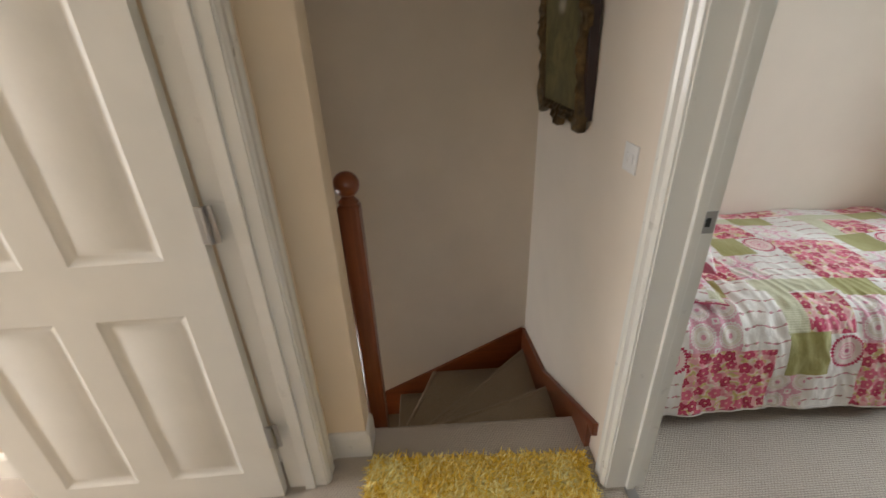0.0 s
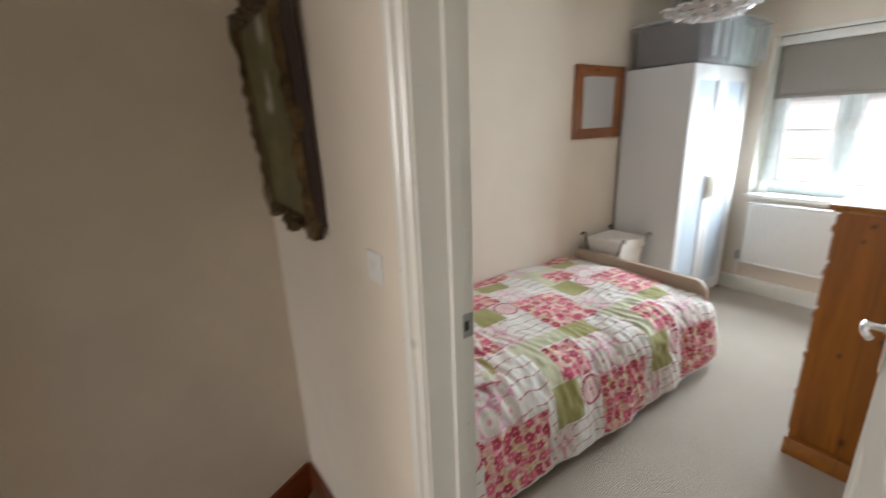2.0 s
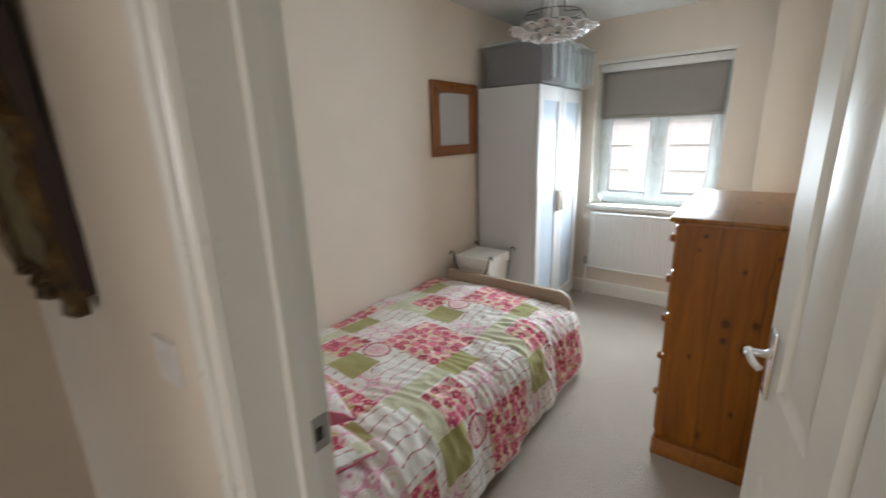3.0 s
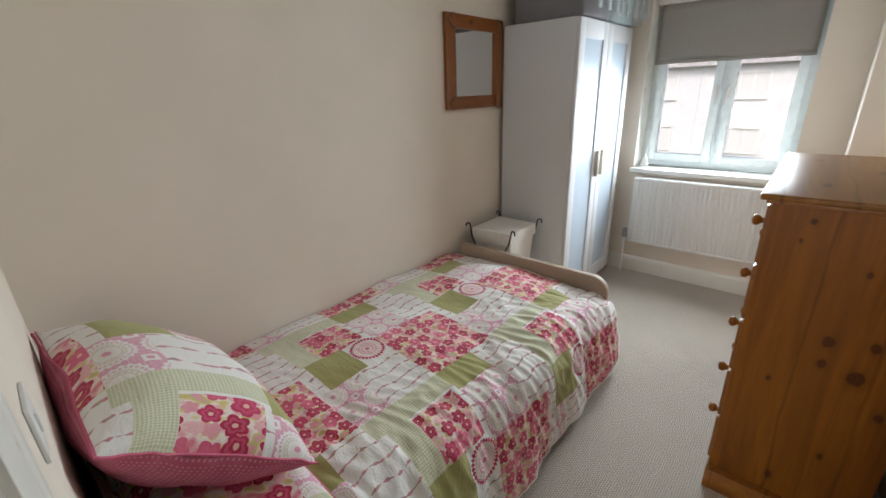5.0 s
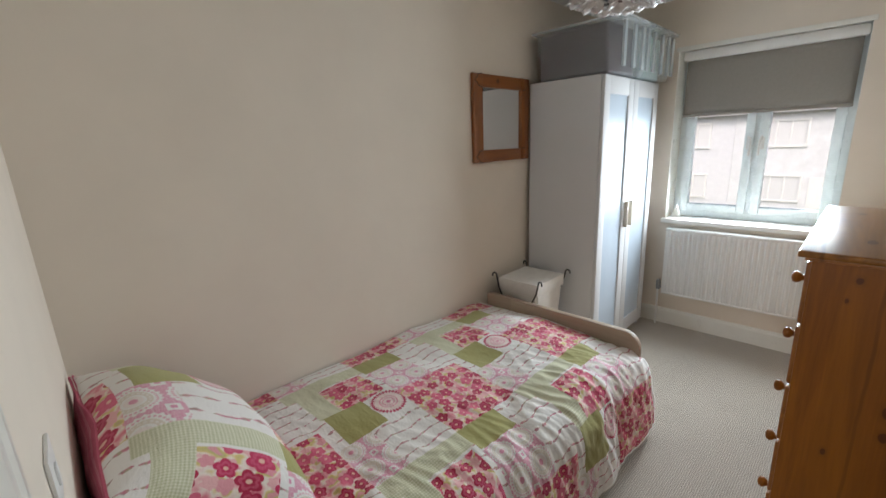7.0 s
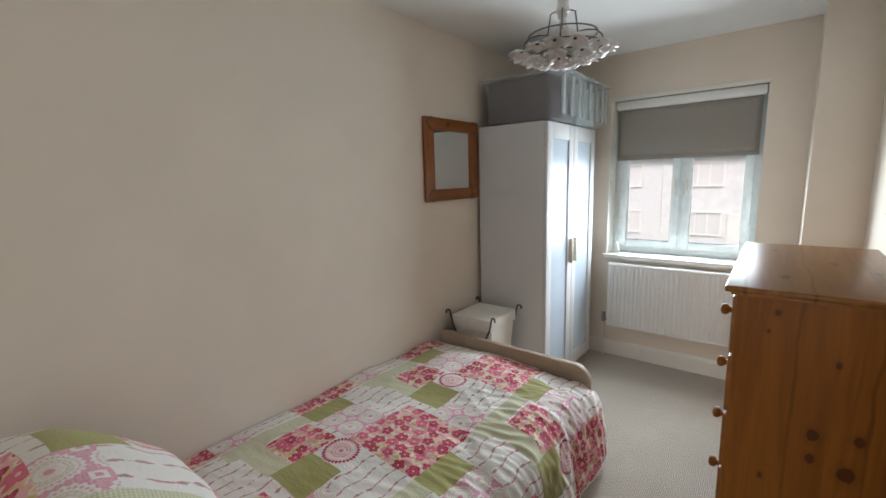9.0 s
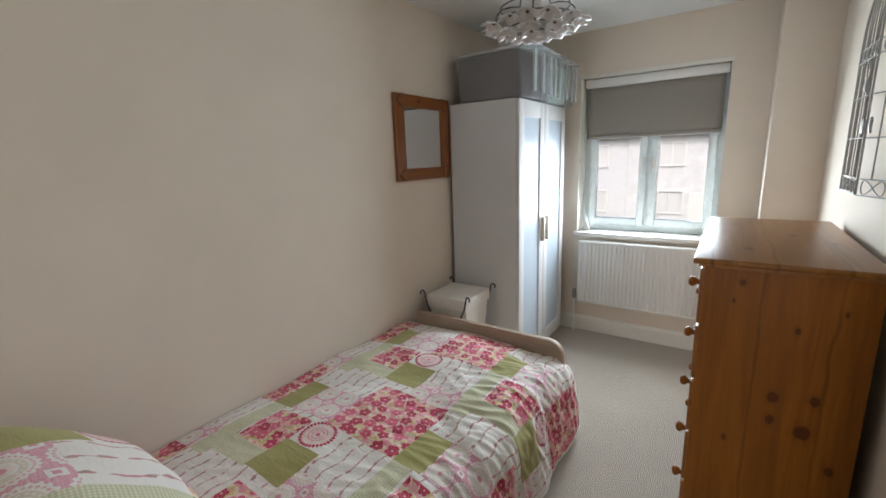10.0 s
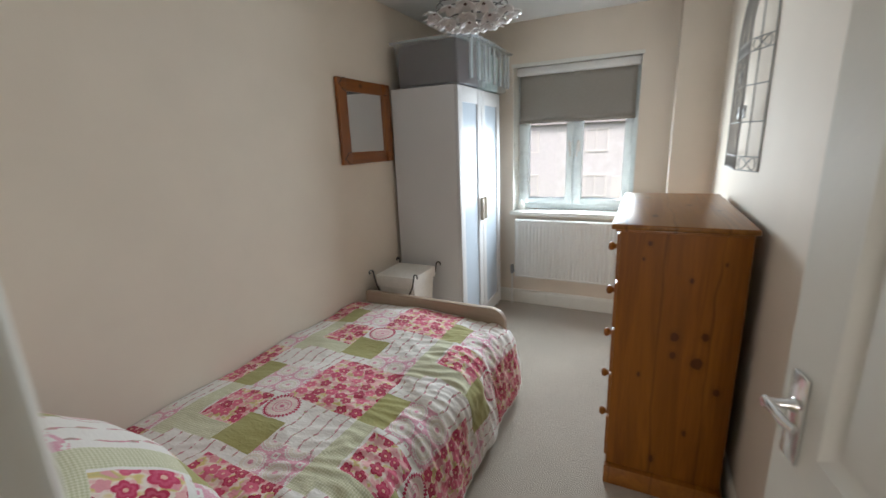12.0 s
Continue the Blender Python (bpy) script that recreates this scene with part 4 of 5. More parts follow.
out2 = [(y * 1.0, z) for y, z in ((BY1, 0.10), (BY1, 0.68), (BY1 - 0.1, 0.74), (BY0 + 0.1, 0.74), (BY0, 0.68), (BY0, 0.10))]
part("headboard", slab(out2, 0, 0.858, 0.874, bevel=0.004), M_HEAD, bed, "dark wooden headboard", 40)
for x in (0.885, 2.83):
    for y in (BY0 + 0.045, BY1 - 0.045):
        part("leg", box(x - 0.022, x + 0.022, y - 0.022, y + 0.022, 0.0, 0.14, 0.004), M_FOOT, bed)
for i in range(9):
    x = 1.05 + i * 0.2
    part("slat", box(x, x + 0.06, BY0 + 0.03, BY1 - 0.03, 0.195, 0.213), M_FOOT, bed)

# duvet: a soft sheet over the mattress that hangs down at the open side
duvet = thing("duvet", (0, 0, 0), "pink and green floral patchwork duvet spread over the bed", "duvet")
NU, NS = 230, 150
LEN_S = 1.36


def duvet_point(u, s):
    """u along the bed, s across it from the wall, in metres of cloth."""
    top, r = 0.905, 0.13
    edge = 1.0 + 0.02 * math.sin(u * 3.1)
    if s < top:
        y, z, nrm = BY1 + 0.045 - s, 0.0, (0, 0, 1)
    elif s < top + r * 1.45:
        a = (s - top) / r
        y, z, nrm = BY1 + 0.045 - top - r * math.sin(a) * 0.95, -r * (1 - math.cos(a)), (0, -math.sin(a), math.cos(a))
    else:
        a = 1.45
        d = s - top - r * a
        y, z, nrm = BY1 + 0.045 - top - r * math.sin(a) * 0.95 - d * 0.13, -r * (1 - math.cos(a)) - d * 0.985, (0, -1, 0.12)
    x = u
    hang = max(0.0, s - top + 0.1)
    crown = 0.05 * max(0.0, 1 - ((s - 0.45) / 0.58) ** 2) ** 0.7
    z += 0.445 + crown
    foot = max(0.0, (u - 2.58) / 0.235)
    z -= 0.030 * foot ** 2.2 * (1 if s < top + 0.1 else 0.6)
    if hang > 0.1:
        x += (u - 1.9) * 0.035 * min(1.0, hang * 2.5)
        x += 0.05 * max(0.0, (u - 2.55) / 0.25) * min(1.0, hang * 2.0)
    p = Vector((x, y, z))
    n = Vector(nrm)
    puff = 0.020 * noise.noise((u * 2.6, s * 2.8, 1.3)) + 0.010 * noise.noise((u * 6.5, s * 5.5, 4.0))
    ridge = 1 - 2.2 * abs(noise.noise((u * 9 + 5.5 * s, s * 4.2 - u * 1.5, 7.7)))
    fine = 1 - 2.4 * abs(noise.noise((u * 22 - 7.0 * s, s * 6.0 + u * 2.0, 3.1)))
    crease = (0.0070 * ridge + 0.0054 * fine) * min(1.0, max(0.18, (s - 0.45) / 0.4))
    near_head = 0.012 * noise.noise((u * 20 - s * 9, s * 9, 2.0)) * max(0.0, 1 - (u - 0.95) / 0.6)
    wave = 0.009 * math.sin(u * 17 + 2 * noise.noise((u * 3, 0, 0))) * max(0.0, (s - 1.02)) * 3.0
    p += n * (puff + crease + near_head + wave)
    if s > top + 0.25:
        p.z += 0.012 * math.sin(u * 5.0 + 0.6) * (s - top - 0.25) * 4
    return p


def cloth(name, fn, nu, ns, u0, u1, s0, s1, material, parent, label, thick):
    bm = bmesh.new()
    uvl = bm.loops.layers.uv.new("UVMap")
    grid, coord = [], {}
    for i in range(nu + 1):
        row = []
        for j in range(ns + 1):
            u, s = u0 + (u1 - u0) * i / nu, s0 + (s1 - s0) * j / ns
            v = bm.verts.new(fn(u, s))
            coord[v] = (u, s)
            row.append(v)
        grid.append(row)
    for i in range(nu):
        for j in range(ns):
            f = bm.faces.new((grid[i][j], grid[i + 1][j], grid[i + 1][j + 1], grid[i][j + 1]))
            for lp in f.loops:
                lp[uvl].uv = coord[lp.vert]
    ob = part(name, bm, material, parent, label, 180)
    if thick:
        md = ob.modifiers.new("thick", "SOLIDIFY")
        md.thickness, md.offset = thick, -1
    return ob


hem = [duvet_point(0.92 + 1.888 * i / 140, LEN_S) - Vector((0, 0, 0.004)) for i in range(141)]
part("hem", tube([tuple(q) for q in hem], 0.0035, None, 6), M_HAMPER, duvet, "cream stitched hem", 60)
cover = cloth("cover", duvet_point, NU, NS, 0.92, 2.808, 0.0, LEN_S, M_DUVET, duvet, "patchwork cotton cover", 0.03)


# pillows
def pillow(at, name_label, lu, ls, puffy, seed, offset):
    """A stuffed pillow: patchwork above, pink spotted cotton below."""
    ob = thing("pillow", (0, 0, 0), name_label, "pillow", "pillows on the bed")
    ob.matrix_world = at

    cloth_u, cloth_s = lu * 1.24, ls * 1.17

    def side(sign):
        def fn(u, s):
            a, b = (u - offset[0]) / cloth_u * 2 - 1, (s - offset[1]) / cloth_s * 2 - 1
            a, b = math.sin(1.35 * a) / math.sin(1.35), math.sin(1.35 * b) / math.sin(1.35)
            bulge = max(0.0, (1 - abs(a) ** 2.6) * (1 - abs(b) ** 2.6)) ** 0.55
            pull = 1 - 0.07 * (1 - abs(a * b)) * max(abs(a), abs(b)) ** 3
            h = puffy * bulge * sign * (1.0 if sign > 0 else 1.05)
            h += 0.010 * noise.noise((a * 2.4 + seed, b * 2.2, sign)) + 0.004 * noise.noise((a * 7 + seed, b * 7, sign)) * (1 - bulge)
            return Vector((a * lu / 2 * pull, -b * ls / 2 * pull, h))
        return fn

    cloth("front", side(1), 44, 54, offset[0], offset[0] + cloth_u, offset[1], offset[1] + cloth_s, M_PILLOW, ob, "patchwork cotton front", 0)
    cloth("back", side(-1), 44, 54, offset[0], offset[0] + cloth_u, offset[1], offset[1] + cloth_s, M_PINK, ob, "pink spotted cotton back", 0)
    rim = []
    for i in range(80):
        t = i / 80 * 4
        e, f = int(t), t % 1
        a, b = [(-1 + 2 * f, -1), (1, -1 + 2 * f), (1 - 2 * f, 1), (-1, 1 - 2 * f)][e]
        p = side(1)(offset[0] + (a + 1) / 2 * cloth_u, offset[1] + (b + 1) / 2 * cloth_s)
        rim.append((p.x, p.y, p.z))
    part("seam", tube(rim, 0.0035, None, 5, True), M_PINK, ob, "pink piped seam", 60)
    return ob


pillow(pose(1.055, 1.645, 0.52, 0, 3, -4), "flat patchwork pillow lying under the other", 0.40, 0.70, 0.06, 3.0, (1.72, 0.06))
pillow(pose(1.046, 1.742, 0.722, -4, 41, -2), "plump patchwork pillow leaning on the headboard", 0.475, 0.72, 0.138, 8.0, (2.05, 0.165))

# ---------------------------------------------------------------- wardrobe
WX0, WX1, WYF, WYB, WH = 3.312, 4.150, 1.733, 2.208, 1.80
ward = thing("wardrobe", (WX0, WYF, 0.0), "white two-door wardrobe with frosted door panels", "wardrobe")
WW, WD = WX1 - WX0, WYB - WYF
part("side_panel", box(0.0, 0.018, 0.0, WD, 0.0, WH, 0.0015), M_WARD, ward)
part("side_panel", box(WW - 0.018, WW, 0.0, WD, 0.0, WH, 0.0015), M_WARD, ward)
part("top_panel", box(0.018, WW - 0.018, 0.0, WD, WH - 0.02, WH, 0.001), M_WARD, ward)
part("base_panel", box(0.018, WW - 0.018, 0.0, WD, 0.06, 0.08), M_WARD, ward)
part("plinth", box(0.018, WW - 0.018, 0.03, 0.045, 0.0, 0.06), M_WARD, ward)
part("back_panel", box(0.018, WW - 0.018, WD - 0.006, WD, 0.06, WH - 0.02), M_WARD, ward)
DW = (WW - 0.006) / 2
for i, hx in ((0, DW - 0.035), (1, 0.035)):
    x0 = 0.001 + i * (DW + 0.004)
    x1 = x0 + DW
    z0, z1 = 0.05, WH - 0.003
    bm = bmesh.new()
    for a in ((x0, x0 + 0.075, z0, z1), (x1 - 0.075, x1, z0, z1), (x0 + 0.075, x1 - 0.075, z0, z0 + 0.10), (x0 + 0.075, x1 - 0.075, z1 - 0.10, z1)):
        box(a[0], a[1], -0.021, -0.002, a[2], a[3], 0.002, bm=bm)
    door = part("door", bm, M_WARD, ward, smooth=40)
    part("panel", box(x0 + 0.07, x1 - 0.07, -0.012, -0.006, z0 + 0.095, z1 - 0.095), M_FROST, door, "pale frosted inset panel")
    part("handle", box(x0 + hx - 0.008, x0 + hx + 0.008, -0.046, -0.021, 0.86, 1.03, 0.004), M_HANDLE, door, "upright beige bar handle", 40)


def storage_box(x0, x1, fill, label):
    """A clear plastic storage tub with ribbed corners, a lid and its contents."""
    y0, y1, z0, h = 1.625, 2.185, WH + 0.002, 0.282
    ob = thing("storage_box", ((x0 + x1) / 2, (y0 + y1) / 2, z0), label, "storage box", "clear tubs on the wardrobe")
    hx, hy = (x1 - x0) / 2, (y1 - y0) / 2
    bm = bmesh.new()
    loops = []
    for z, g, inn in ((0.0, -0.022, 0), (h, 0.0, 0), (h, -0.003, 0), (0.003, -0.025, 0)):
        loop = []
        for cx, cy, a0 in ((1, 1, 0), (-1, 1, 90), (-1, -1, 180), (1, -1, 270)):
            for j in range(5):
                a = radians(a0 + 22.5 * j)
                loop.append(bm.verts.new((cx * (hx + g - 0.035) + 0.035 * math.cos(a), cy * (hy + g - 0.035) + 0.035 * math.sin(a), z)))
        loops.append(loop)
    n = len(loops[0])
    for p, q in zip(loops, loops[1:]):
        for i in range(n):
            bm.faces.new((p[i], p[(i + 1) % n], q[(i + 1) % n], q[i]))
    bm.faces.new(loops[0])
    bm.faces.new(loops[-1])
    part("tub", bm, M_TUB, ob, "clouded clear plastic", 40)
    bm = bmesh.new()
    for f in (-0.6, -0.1, 0.35, 0.66):
        box(f * hx * 1.3 - 0.018, f * hx * 1.3 + 0.018, -hy + 0.004, -hy + 0.018, 0.03, h - 0.02, 0.004, bm=bm)
    part("rib", bm, M_TUBRIB, ob)
    bm = box(-hx - 0.012, hx + 0.012, -hy - 0.014, hy + 0.014, h - 0.006, h + 0.010, 0.006)
    box(-hx + 0.03, hx - 0.03, -hy + 0.03, hy - 0.03, h + 0.008, h + 0.020, 0.006, bm=bm)
    part("lid", bm, M_TUBLID, ob, "clear plastic clip lid", 40)
    bm = box(-hx + 0.024, hx - 0.026, -hy + 0.09, hy - 0.03, 0.006, h - 0.010, 0.02, segments=3)
    for vert in bm.verts:
        vert.co += Vector((0, 0.012, 0.01)) * noise.noise(vert.co * 9)
    part("folded_bedding", bm, fill, ob, "folded bedding inside", 60)


storage_box(3.318, 3.732, M_BLANKET, "clear plastic tub of grey bedding on the wardrobe")
storage_box(3.762, 4.160, M_LINEN, "clear plastic tub of pale green linen on the wardrobe")

# ---------------------------------------------------------------- laundry hamper
ham = thing("laundry_hamper", (3.07, 2.025, 0.0), "cream canvas laundry hamper in a black wire stand", "laundry hamper")
HX, HY, HZ = 0.155, 0.145, 0.615
bm = bmesh.new()
lo = [bm.verts.new((x * HX * 0.72, y * HY * 0.72, 0.05)) for x, y in ((-1, -1), (1, -1), (1, 1), (-1, 1))]
mid = [bm.verts.new((x * HX * 0.97, y * HY * 0.97, HZ - 0.005)) for x, y in ((-1, -1), (1, -1), (1, 1), (-1, 1))]
for i in range(4):
    bm.faces.new((lo[i], lo[(i + 1) % 4], mid[(i + 1) % 4], mid[i]))
bm.faces.new(lo)
bm.faces.new(mid)
bmesh.ops.bevel(bm, geom=list(bm.edges), offset=0.012, segments=2, affect="EDGES")
part("bag", bm, M_HAMPER, ham, smooth=40)
bm = box(-HX, HX, -HY, HY, HZ - 0.085, HZ, 0.010)
for vert in bm.verts:
    if vert.co.z < HZ - 0.05:
        vert.co.z += 0.010 * math.sin(vert.co.x * 40 + vert.co.y * 31)
part("lid_flap", bm, M_HAMPER, ham, "cream canvas lid with hanging flaps", 40)
for sx in (-1, 1):
    for sy in (-1, 1):
        x, y = sx * (HX + 0.006), sy * (HY + 0.006)
        x += sx * sy * 0.004
        pts = [(x, -y * 0.96, 0.0), (x, y * 0.90, HZ - 0.06), (x, y, HZ + 0.012)]
        pts += [(x + sx * (0.004 - 0.004 * math.cos(a)), y + sy * (0.014 - 0.014 * math.cos(a)), HZ + 0.012 + 0.016 * math.sin(a)) for a in (radians(30 * j) for j in range(1, 8))]
        part("wire_leg", tube(pts, 0.0052, None, 7), M_WIRE, ham, "black wire leg with a curled end", 60)
for z, f in ((0.12, 0.70),):
    part("wire_ring", tube([(sx * HX * f, sy * HY * f, z) for sx, sy in ((-1, -1), (1, -1), (1, 1), (-1, 1))], 0.0035, None, 6, True), M_WIRE, ham)

# ---------------------------------------------------------------- wall mirror
mir = thing("wall_mirror", (3.036, NORTH, 1.583), "rustic honey pine wall mirror with pegged corners", "mirror")
MW, MH = 0.274, 0.248
for s in (-1, 1):
    part("frame_stile", box(s * (MW - 0.082), s * MW, -0.026, -0.002, -MH, MH, 0.006), M_MIRRORWOOD, mir, smooth=40)
    out = [(-MW + 0.084, s * (MH - 0.072)), (MW - 0.084, s * (MH - 0.072)), (MW - 0.084, s * MH), (-MW + 0.084, s * MH)]
    part("frame_rail", slab(out, 1, -0.023, -0.002, bevel=0.004), M_MIRRORWOOD_X, mir, smooth=40)
    for q in (-1, 1):
        lug = [(q * (MW - 0.075) + q * 0.050 * math.cos(a) * (1 + 0.16 * math.cos(6 * a)), s * (MH - 0.036) + 0.034 * math.sin(a)) for a in (radians(-90 + 12 * j) for j in range(16))]
        rim = [(cx + (px - cx) * 1.10, cz + (pz - cz) * 1.12) for px, pz in lug for cx, cz in ((q * (MW - 0.075), s * (MH - 0.036)),)]
        part("lug_groove", slab(rim, 1, -0.0268, -0.020), M_BOXWOOD, mir, "dark scribed groove round the joint")
        part("corner_lug", slab(lug, 1, -0.031, -0.020, bevel=0.002), M_MIRRORWOOD_X, mir, "rounded pegged corner joint", 40)
part("mirror_glass", box(-MW + 0.075, MW - 0.075, -0.012, -0.008, -MH + 0.065, MH - 0.065), M_MIRROR, mir, "plain mirror glass")

# ---------------------------------------------------------------- chest of drawers
chest = thing("chest_of_drawers", (2.398, 0.25, 0.0), "tall lacquered knotty pine chest of five drawers", "chest of drawers")
CW, CD, CH = 0.95, 0.415, 1.10
part("side", box(0.0, 0.02, 0.0, CD, 0.08, CH, 0.003), M_PINE_Z, chest)
part("side", box(CW - 0.02, CW, 0.0, CD, 0.08, CH, 0.003), M_PINE_Z, chest)
part("back", box(0.02, CW - 0.02, 0.0, 0.008, 0.08, CH), M_PINE_Z, chest)
top = box(-0.018, CW + 0.018, -0.012, CD + 0.032, CH + 0.004, CH + 0.024, 0.007, segments=3)
part("top", top, M_PINE_TOP, chest, "glossy pine top with a moulded edge", 40)
part("top_mould", box(-0.004, CW + 0.004, 0.0, CD + 0.016, CH - 0.006, CH + 0.005, 0.002), M_PINE_X, chest, "moulding under the top", 40)
bm = box(-0.035, CW + 0.035, -0.005, CD + 0.006, 0.0, 0.078, 0.005)
for vert in bm.verts:
    if vert.co.z > 0.06:
        vert.co.x += -0.01 if vert.co.x > CW / 2 else 0.01
part("plinth", bm, M_PINE_X, chest, "pine plinth with a chamfered edge", 40)
part("carcass_front", box(0.02, CW - 0.02, CD - 0.10, CD - 0.012, 0.08, CH - 0.015), M_PINE_X, chest)
for row in range(5):
    z0 = 0.094 + row * 0.2
    cols = 2 if row == 4 else 1
    for c in range(cols):
        x0 = 0.024 + c * (CW - 0.048) / cols + (0.003 if c else 0)
        x1 = 0.024 + (c + 1) * (CW - 0.048) / cols - (0.003 if c < cols - 1 else 0)
        dr = part("drawer", box(x0, x1, CD - 0.012, CD + 0.012, z0, z0 + 0.188, 0.007, segments=3), M_PINE_X, chest, smooth=40)
        for f in ((0.19, 0.81) if cols == 1 else (0.5,)):
            kx = x0 + (x1 - x0) * f if cols == 1 else (x0 + 0.155 if c == 0 else x1 - 0.155)
            kn = lathe([(0.0, -0.004), (0.011, -0.004), (0.010, 0.006), (0.009, 0.012), (0.017, 0.020), (0.0195, 0.028), (0.016, 0.036), (0.006, 0.040), (0, 0.040)], (kx, CD + 0.012, z0 + 0.10), "Y", 18)
            part("knob", kn, M_PINE_Z, dr, "turned pine knob", 50)

# ---------------------------------------------------------------- ceiling lamp
lamp = thing("pendant_lamp", (2.50, 1.285, CEIL), "pendant lamp of white glass petals on a wire frame", "ceiling lamp")
part("ceiling_rose", lathe([(0.0, 0.0), (0.045, 0.0), (0.042, -0.018), (0.015, -0.026), (0, -0.026)], sides=24), M_PLASTIC, lamp, smooth=40)
part("cord", tube([(0, 0, -0.02), (0, 0, -0.20)], 0.004, None, 8), M_PLASTIC, lamp, smooth=60)
part("lamp_holder", lathe([(0, -0.175), (0.013, -0.18), (0.021, -0.20), (0.021, -0.245), (0.026, -0.248), (0.026, -0.262), (0.019, -0.266), (0.017, -0.285), (0, -0.285)], sides=20), M_PLASTIC, lamp, "white bulb holder", 40)
part("bulb", lathe([(0.010, -0.285), (0.013, -0.30), (0.024, -0.322), (0.028, -0.345), (0.020, -0.367), (0, -0.376)], sides=18), M_PETAL, lamp, "unlit bulb", 60)
TIERS = [(0.152, -0.392, 12, 14), (0.102, -0.414, 8, 12), (0.044, -0.428, 4, 6)]
for r, z, n, tilt in TIERS:
    part("wire_ring", tube([(r * math.cos(a), r * math.sin(a), z) for a in (2 * math.pi * j / 36 for j in range(36))], 0.0028, None, 6, True), M_ROD, lamp, smooth=60)
part("wire_ring", tube([(0.128 * math.cos(a), 0.128 * math.sin(a), -0.343) for a in (2 * math.pi * j / 36 for j in range(36))], 0.0028, None, 6, True), M_ROD, lamp, smooth=60)
for j in range(4):
    a = math.pi / 2 * j + 0.35
    c, s = math.cos(a), math.sin(a)
    pts = [(0.027 * c, 0.027 * s, -0.255), (0.045 * c, 0.045 * s, -0.262), (0.055 * c, 0.055 * s, -0.335), (0.085 * c, 0.085 * s, -0.332), (0.12 * c, 0.12 * s, -0.336), (0.142 * c, 0.142 * s, -0.355), (0.152 * c, 0.152 * s, -0.392), (0.102 * c, 0.102 * s, -0.414), (0.044 * c, 0.044 * s, -0.428)]
    part("wire_arm", tube(pts, 0.0030, None, 6), M_ROD, lamp, "thin bent wire arm", 60)
# a petal: a shallow glass flower with a dark heart
bm = bmesh.new()
NP = 25
cen = bm.verts.new((0, 0, 0.0))
prev = None
for ring in range(1, 5):
    f = ring / 4
    cur = []
    for j in range(NP):
        a = 2 * math.pi * j / NP
        rr = 0.040 * f * (1 + 0.16 * f * math.cos(5 * a))
        cur.append(bm.verts.new((rr * math.cos(a), rr * math.sin(a), 0.016 * f ** 2 + 0.006 * f * math.cos(5 * a))))
    for j in range(NP):
        if prev is None:
            bm.faces.new((cen, cur[j], cur[(j + 1) % NP]))
        else:
            bm.faces.new((prev[j], cur[j], cur[(j + 1) % NP], prev[(j + 1) % NP]))
    prev = cur
petal_mesh = mesh_of("petal", bm, M_PETAL, 60)
heart_mesh = mesh_of("petal_heart", lathe([(0, -0.004), (0.006, -0.003), (0.007, 0.003), (0, 0.006)], sides=8), M_HEARTS, 60)
rng = random.Random(2)
for r, z, n, tilt in TIERS:
    for j in range(n):
        a = 360 * j / n + rng.uniform(-6, 6) + tilt
        m = pose(0, 0, z, 0, 0, a) @ pose(r + 0.006, 0, -0.004, 0, 180 - tilt + rng.uniform(-9, 9), 0) @ pose(0, 0, 0, 0, 0, rng.uniform(0, 70))
        pt = new("petal", petal_mesh)
        pt.parent, pt.matrix_local = lamp, m
        md = pt.modifiers.new("thick", "SOLIDIFY")
        md.thickness = 0.003
        ht = new("petal_heart", heart_mesh)
        ht.parent, ht.matrix_local = pt, pose(0, 0, 0.004)

# ---------------------------------------------------------------- wire wall cage
cage = thing("wire_wall_birdcage", (3.00, SOUTH + 0.004, 1.285), "grey wire half-birdcage ornament hanging on the wall", "wall ornament")
CR = 0.0024
plan = [(-0.26, 0.0), (-0.13, 0.055), (0.13, 0.055), (0.26, 0.0)]


def cage_at(f, z, dome=0.50, tip=0.78):
    """A point on the cage's front: f from one wall edge to the other."""
    t = f * 3
    i = min(2, int(t))
    g = t - i
    x = plan[i][0] * (1 - g) + plan[i + 1][0] * g
    y = plan[i][1] * (1 - g) + plan[i + 1][1] * g
    if z > dome:
        h = min(1.0, (z - dome) / (tip - dome))
        k2 = math.sqrt(max(0.0, 1 - h ** 2.2))
        x, y = x * k2, y * (0.25 + 0.75 * k2) if k2 > 0 else 0.0
    return (x, y, z)


for f in (0, 0.19, 1 / 3, 0.38, 0.43, 0.48, 0.53, 0.58, 0.63, 2 / 3, 0.81, 1):
    r = CR * (1.5 if f in (0, 1, 1 / 3, 2 / 3) else 1.0)
    part("bar", tube([cage_at(f, z) for z in (0.0 if f in (0, 1, 1 / 3, 2 / 3) else 0.055, 0.1, 0.25, 0.40, 0.50, 0.56, 0.61, 0.66, 0.70, 0.735, 0.76, 0.772)], r, None, 5), M_GREYWIRE, cage)
for z in (0.0, 0.055, 0.19, 0.33, 0.455, 0.50):
    part("hoop", tube([cage_at(j / 18, z) for j in range(19)], CR, None, 5), M_GREYWIRE, cage)
for z, hh in ((0.0275, 0.026), (0.4775, 0.021)):
    for f0, wide in ((1 / 6, 0.12), (0.385, 0.04), (0.46, 0.04), (0.54, 0.04), (0.615, 0.04), (5 / 6, 0.12)):
        pts = []
        for i in range(24):
            a = 2 * math.pi * i / 24
            pts.append(cage_at(f0 + wide * math.sin(a), z + hh * 0.9 * math.sin(2 * a)))
        part("scroll", tube(pts, CR * 0.8, None, 4, True), M_GREYWIRE, cage)
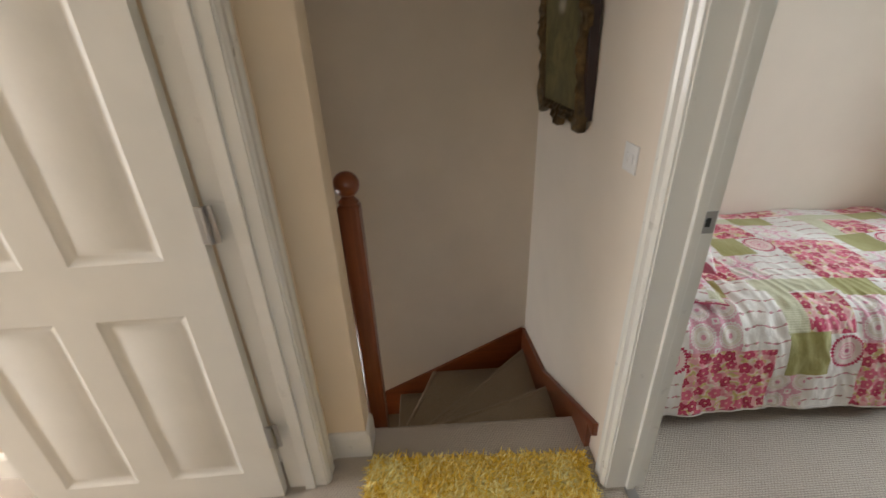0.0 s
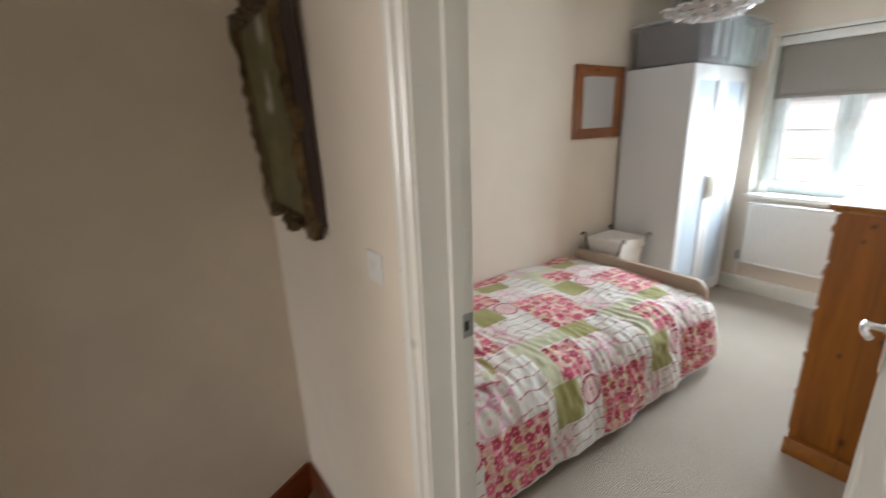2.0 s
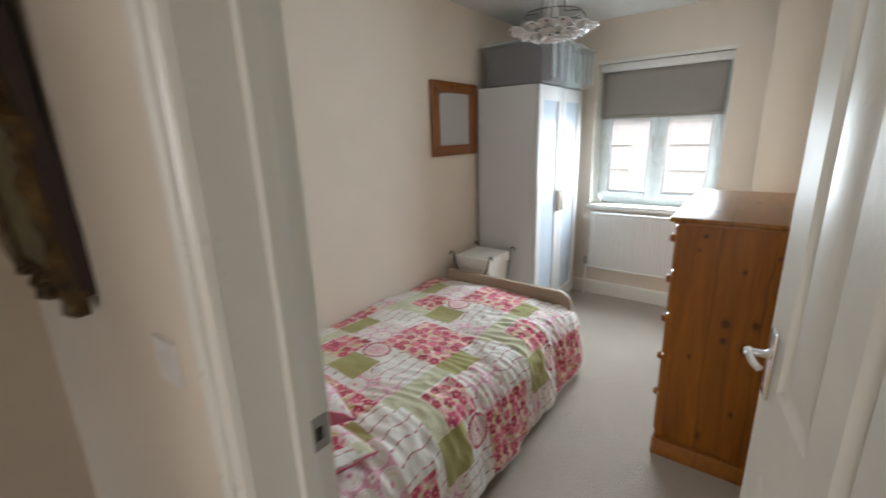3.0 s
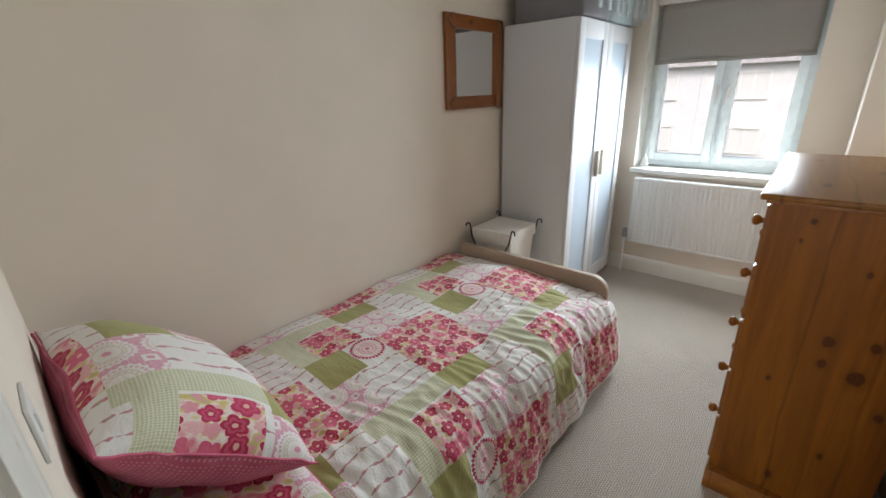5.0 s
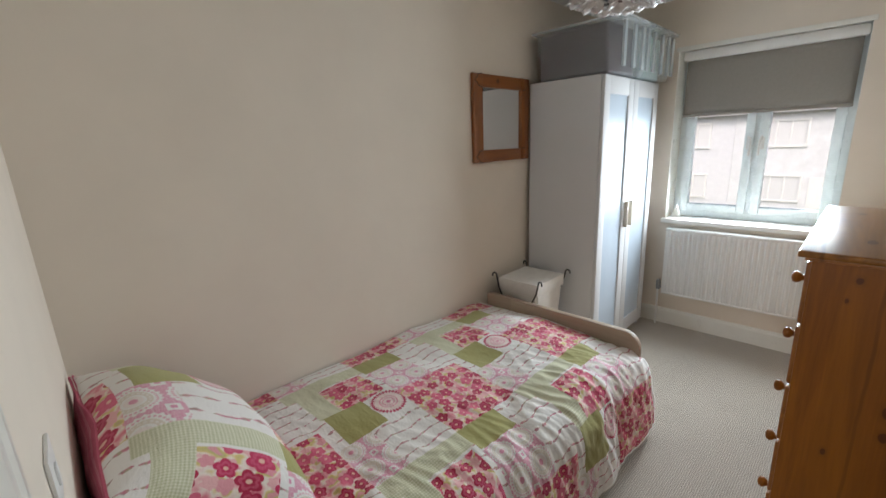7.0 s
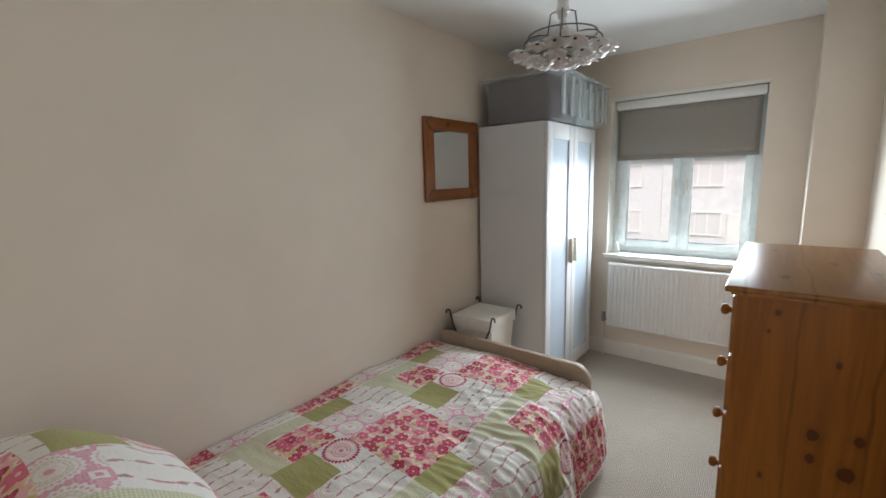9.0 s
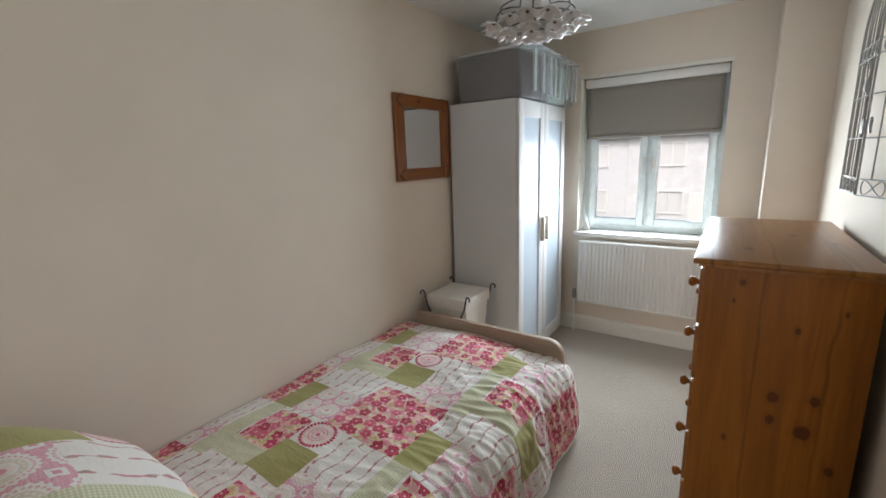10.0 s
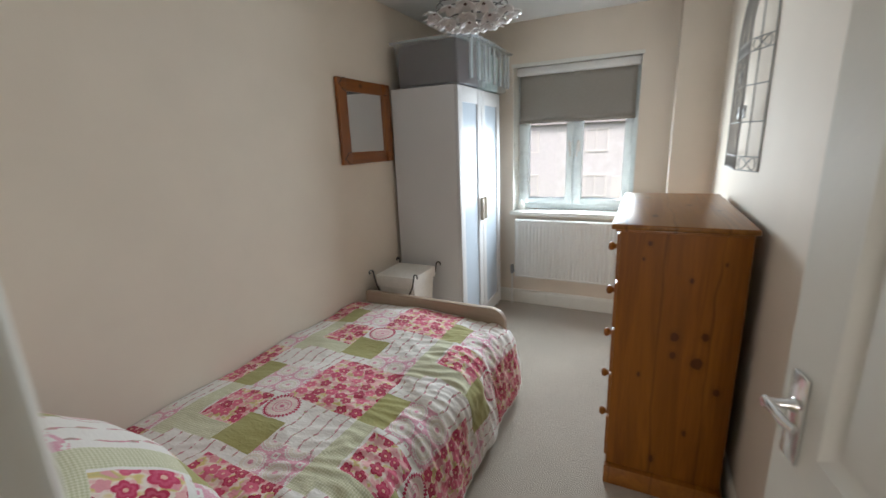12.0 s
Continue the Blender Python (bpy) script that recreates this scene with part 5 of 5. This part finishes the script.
for f, z in ((0.40, 0.205), (0.47, 0.345), (0.30, 0.205)):
    x, y, zz = cage_at(f, z)
    bm = slab([(-0.02, 0.0), (-0.012, 0.022), (-0.018, 0.040), (-0.008, 0.052), (0.004, 0.046), (0.010, 0.030), (0.03, 0.012), (0.012, 0.010), (0.004, 0.0)], 1, -0.004, 0.004, bevel=0.0015)
    bmesh.ops.translate(bm, verts=bm.verts, vec=(x, y, zz))
    part("bird", bm, M_GREYWIRE, cage, "small cut-metal bird on a wire", 40)

# ---------------------------------------------------------------- outside the window
GROUND = -2.75
bm = box(4.7, 400, -300, 300, GROUND - 0.3, GROUND)
setting("ground", bm, M_GRASS, "green lawns stretching away below the window", "ground")
setting("road", box(13.0, 18.5, -200, 200, GROUND, GROUND + 0.02), M_ASPHALT, "grey asphalt residential road", "road")
for x0, x1 in ((11.4, 13.0), (18.5, 20.1)):
    setting("pavement", box(x0, x1, -200, 200, GROUND, GROUND + 0.12), M_RENDER, "pale paved footway beside the road", "pavement")


def house(y0, w, wall_mat, label):
    """A two-storey house across the road."""
    ob = thing("house", (26.0, y0, GROUND), label, "house", "houses across the road")
    D, H = 8.0, 5.2
    part("wall", box(0, D, 0.001, w - 0.007, 0, H), wall_mat, ob, "brick walls paled by painted haze")
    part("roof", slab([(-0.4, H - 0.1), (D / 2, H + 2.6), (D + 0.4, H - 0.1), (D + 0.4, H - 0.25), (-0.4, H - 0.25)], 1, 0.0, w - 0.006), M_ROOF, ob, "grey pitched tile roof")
    for z0 in (0.9, 3.4):
        for f in (0.27, 0.73):
            c = w * f
            wb = bmesh.new()
            for a in ((c - 0.9, c - 0.82, z0, z0 + 1.25), (c + 0.82, c + 0.9, z0, z0 + 1.25), (c - 0.82, c + 0.82, z0, z0 + 0.08), (c - 0.82, c + 0.82, z0 + 1.17, z0 + 1.25), (c - 0.30, c - 0.24, z0 + 0.08, z0 + 1.17), (c + 0.24, c + 0.30, z0 + 0.08, z0 + 1.17)):
                box(-0.08, 0.02, *a, bm=wb)
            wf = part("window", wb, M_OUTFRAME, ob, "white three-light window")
            part("pane", box(-0.02, -0.01, c - 0.85, c + 0.85, z0 + 0.04, z0 + 1.2), M_HAZEGLASS, wf, "window glass paled by painted haze")
    part("front_door", box(-0.06, 0.0, w / 2 - 0.45, w / 2 + 0.45, 0.0, 2.05), M_OUTFRAME, ob, "white front door")
    return ob


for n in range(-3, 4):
    house(n * 7.0 - 1.5, 7.0, M_BRICK if n % 2 else M_RENDER, "brick house with white windows across the road, haze in its colour" if n % 2 else "rendered house with white windows across the road, haze in its colour")
hedge = thing("hedge", (21.2, 0, GROUND), "low green garden hedge across the road", "hedge")
bm = bmesh.new()
rng = random.Random(7)
for i in range(420):
    p = Vector((rng.uniform(-0.3, 0.3), rng.uniform(-22, 22), rng.uniform(0.1, 1.0)))
    bmesh.ops.create_icosphere(bm, subdivisions=1, radius=rng.uniform(0.18, 0.34), matrix=Matrix.Translation(p) @ Matrix.Diagonal((1, rng.uniform(0.7, 1.3), rng.uniform(0.7, 1.2), 1)))
part("foliage", bm, M_HEDGE, hedge)
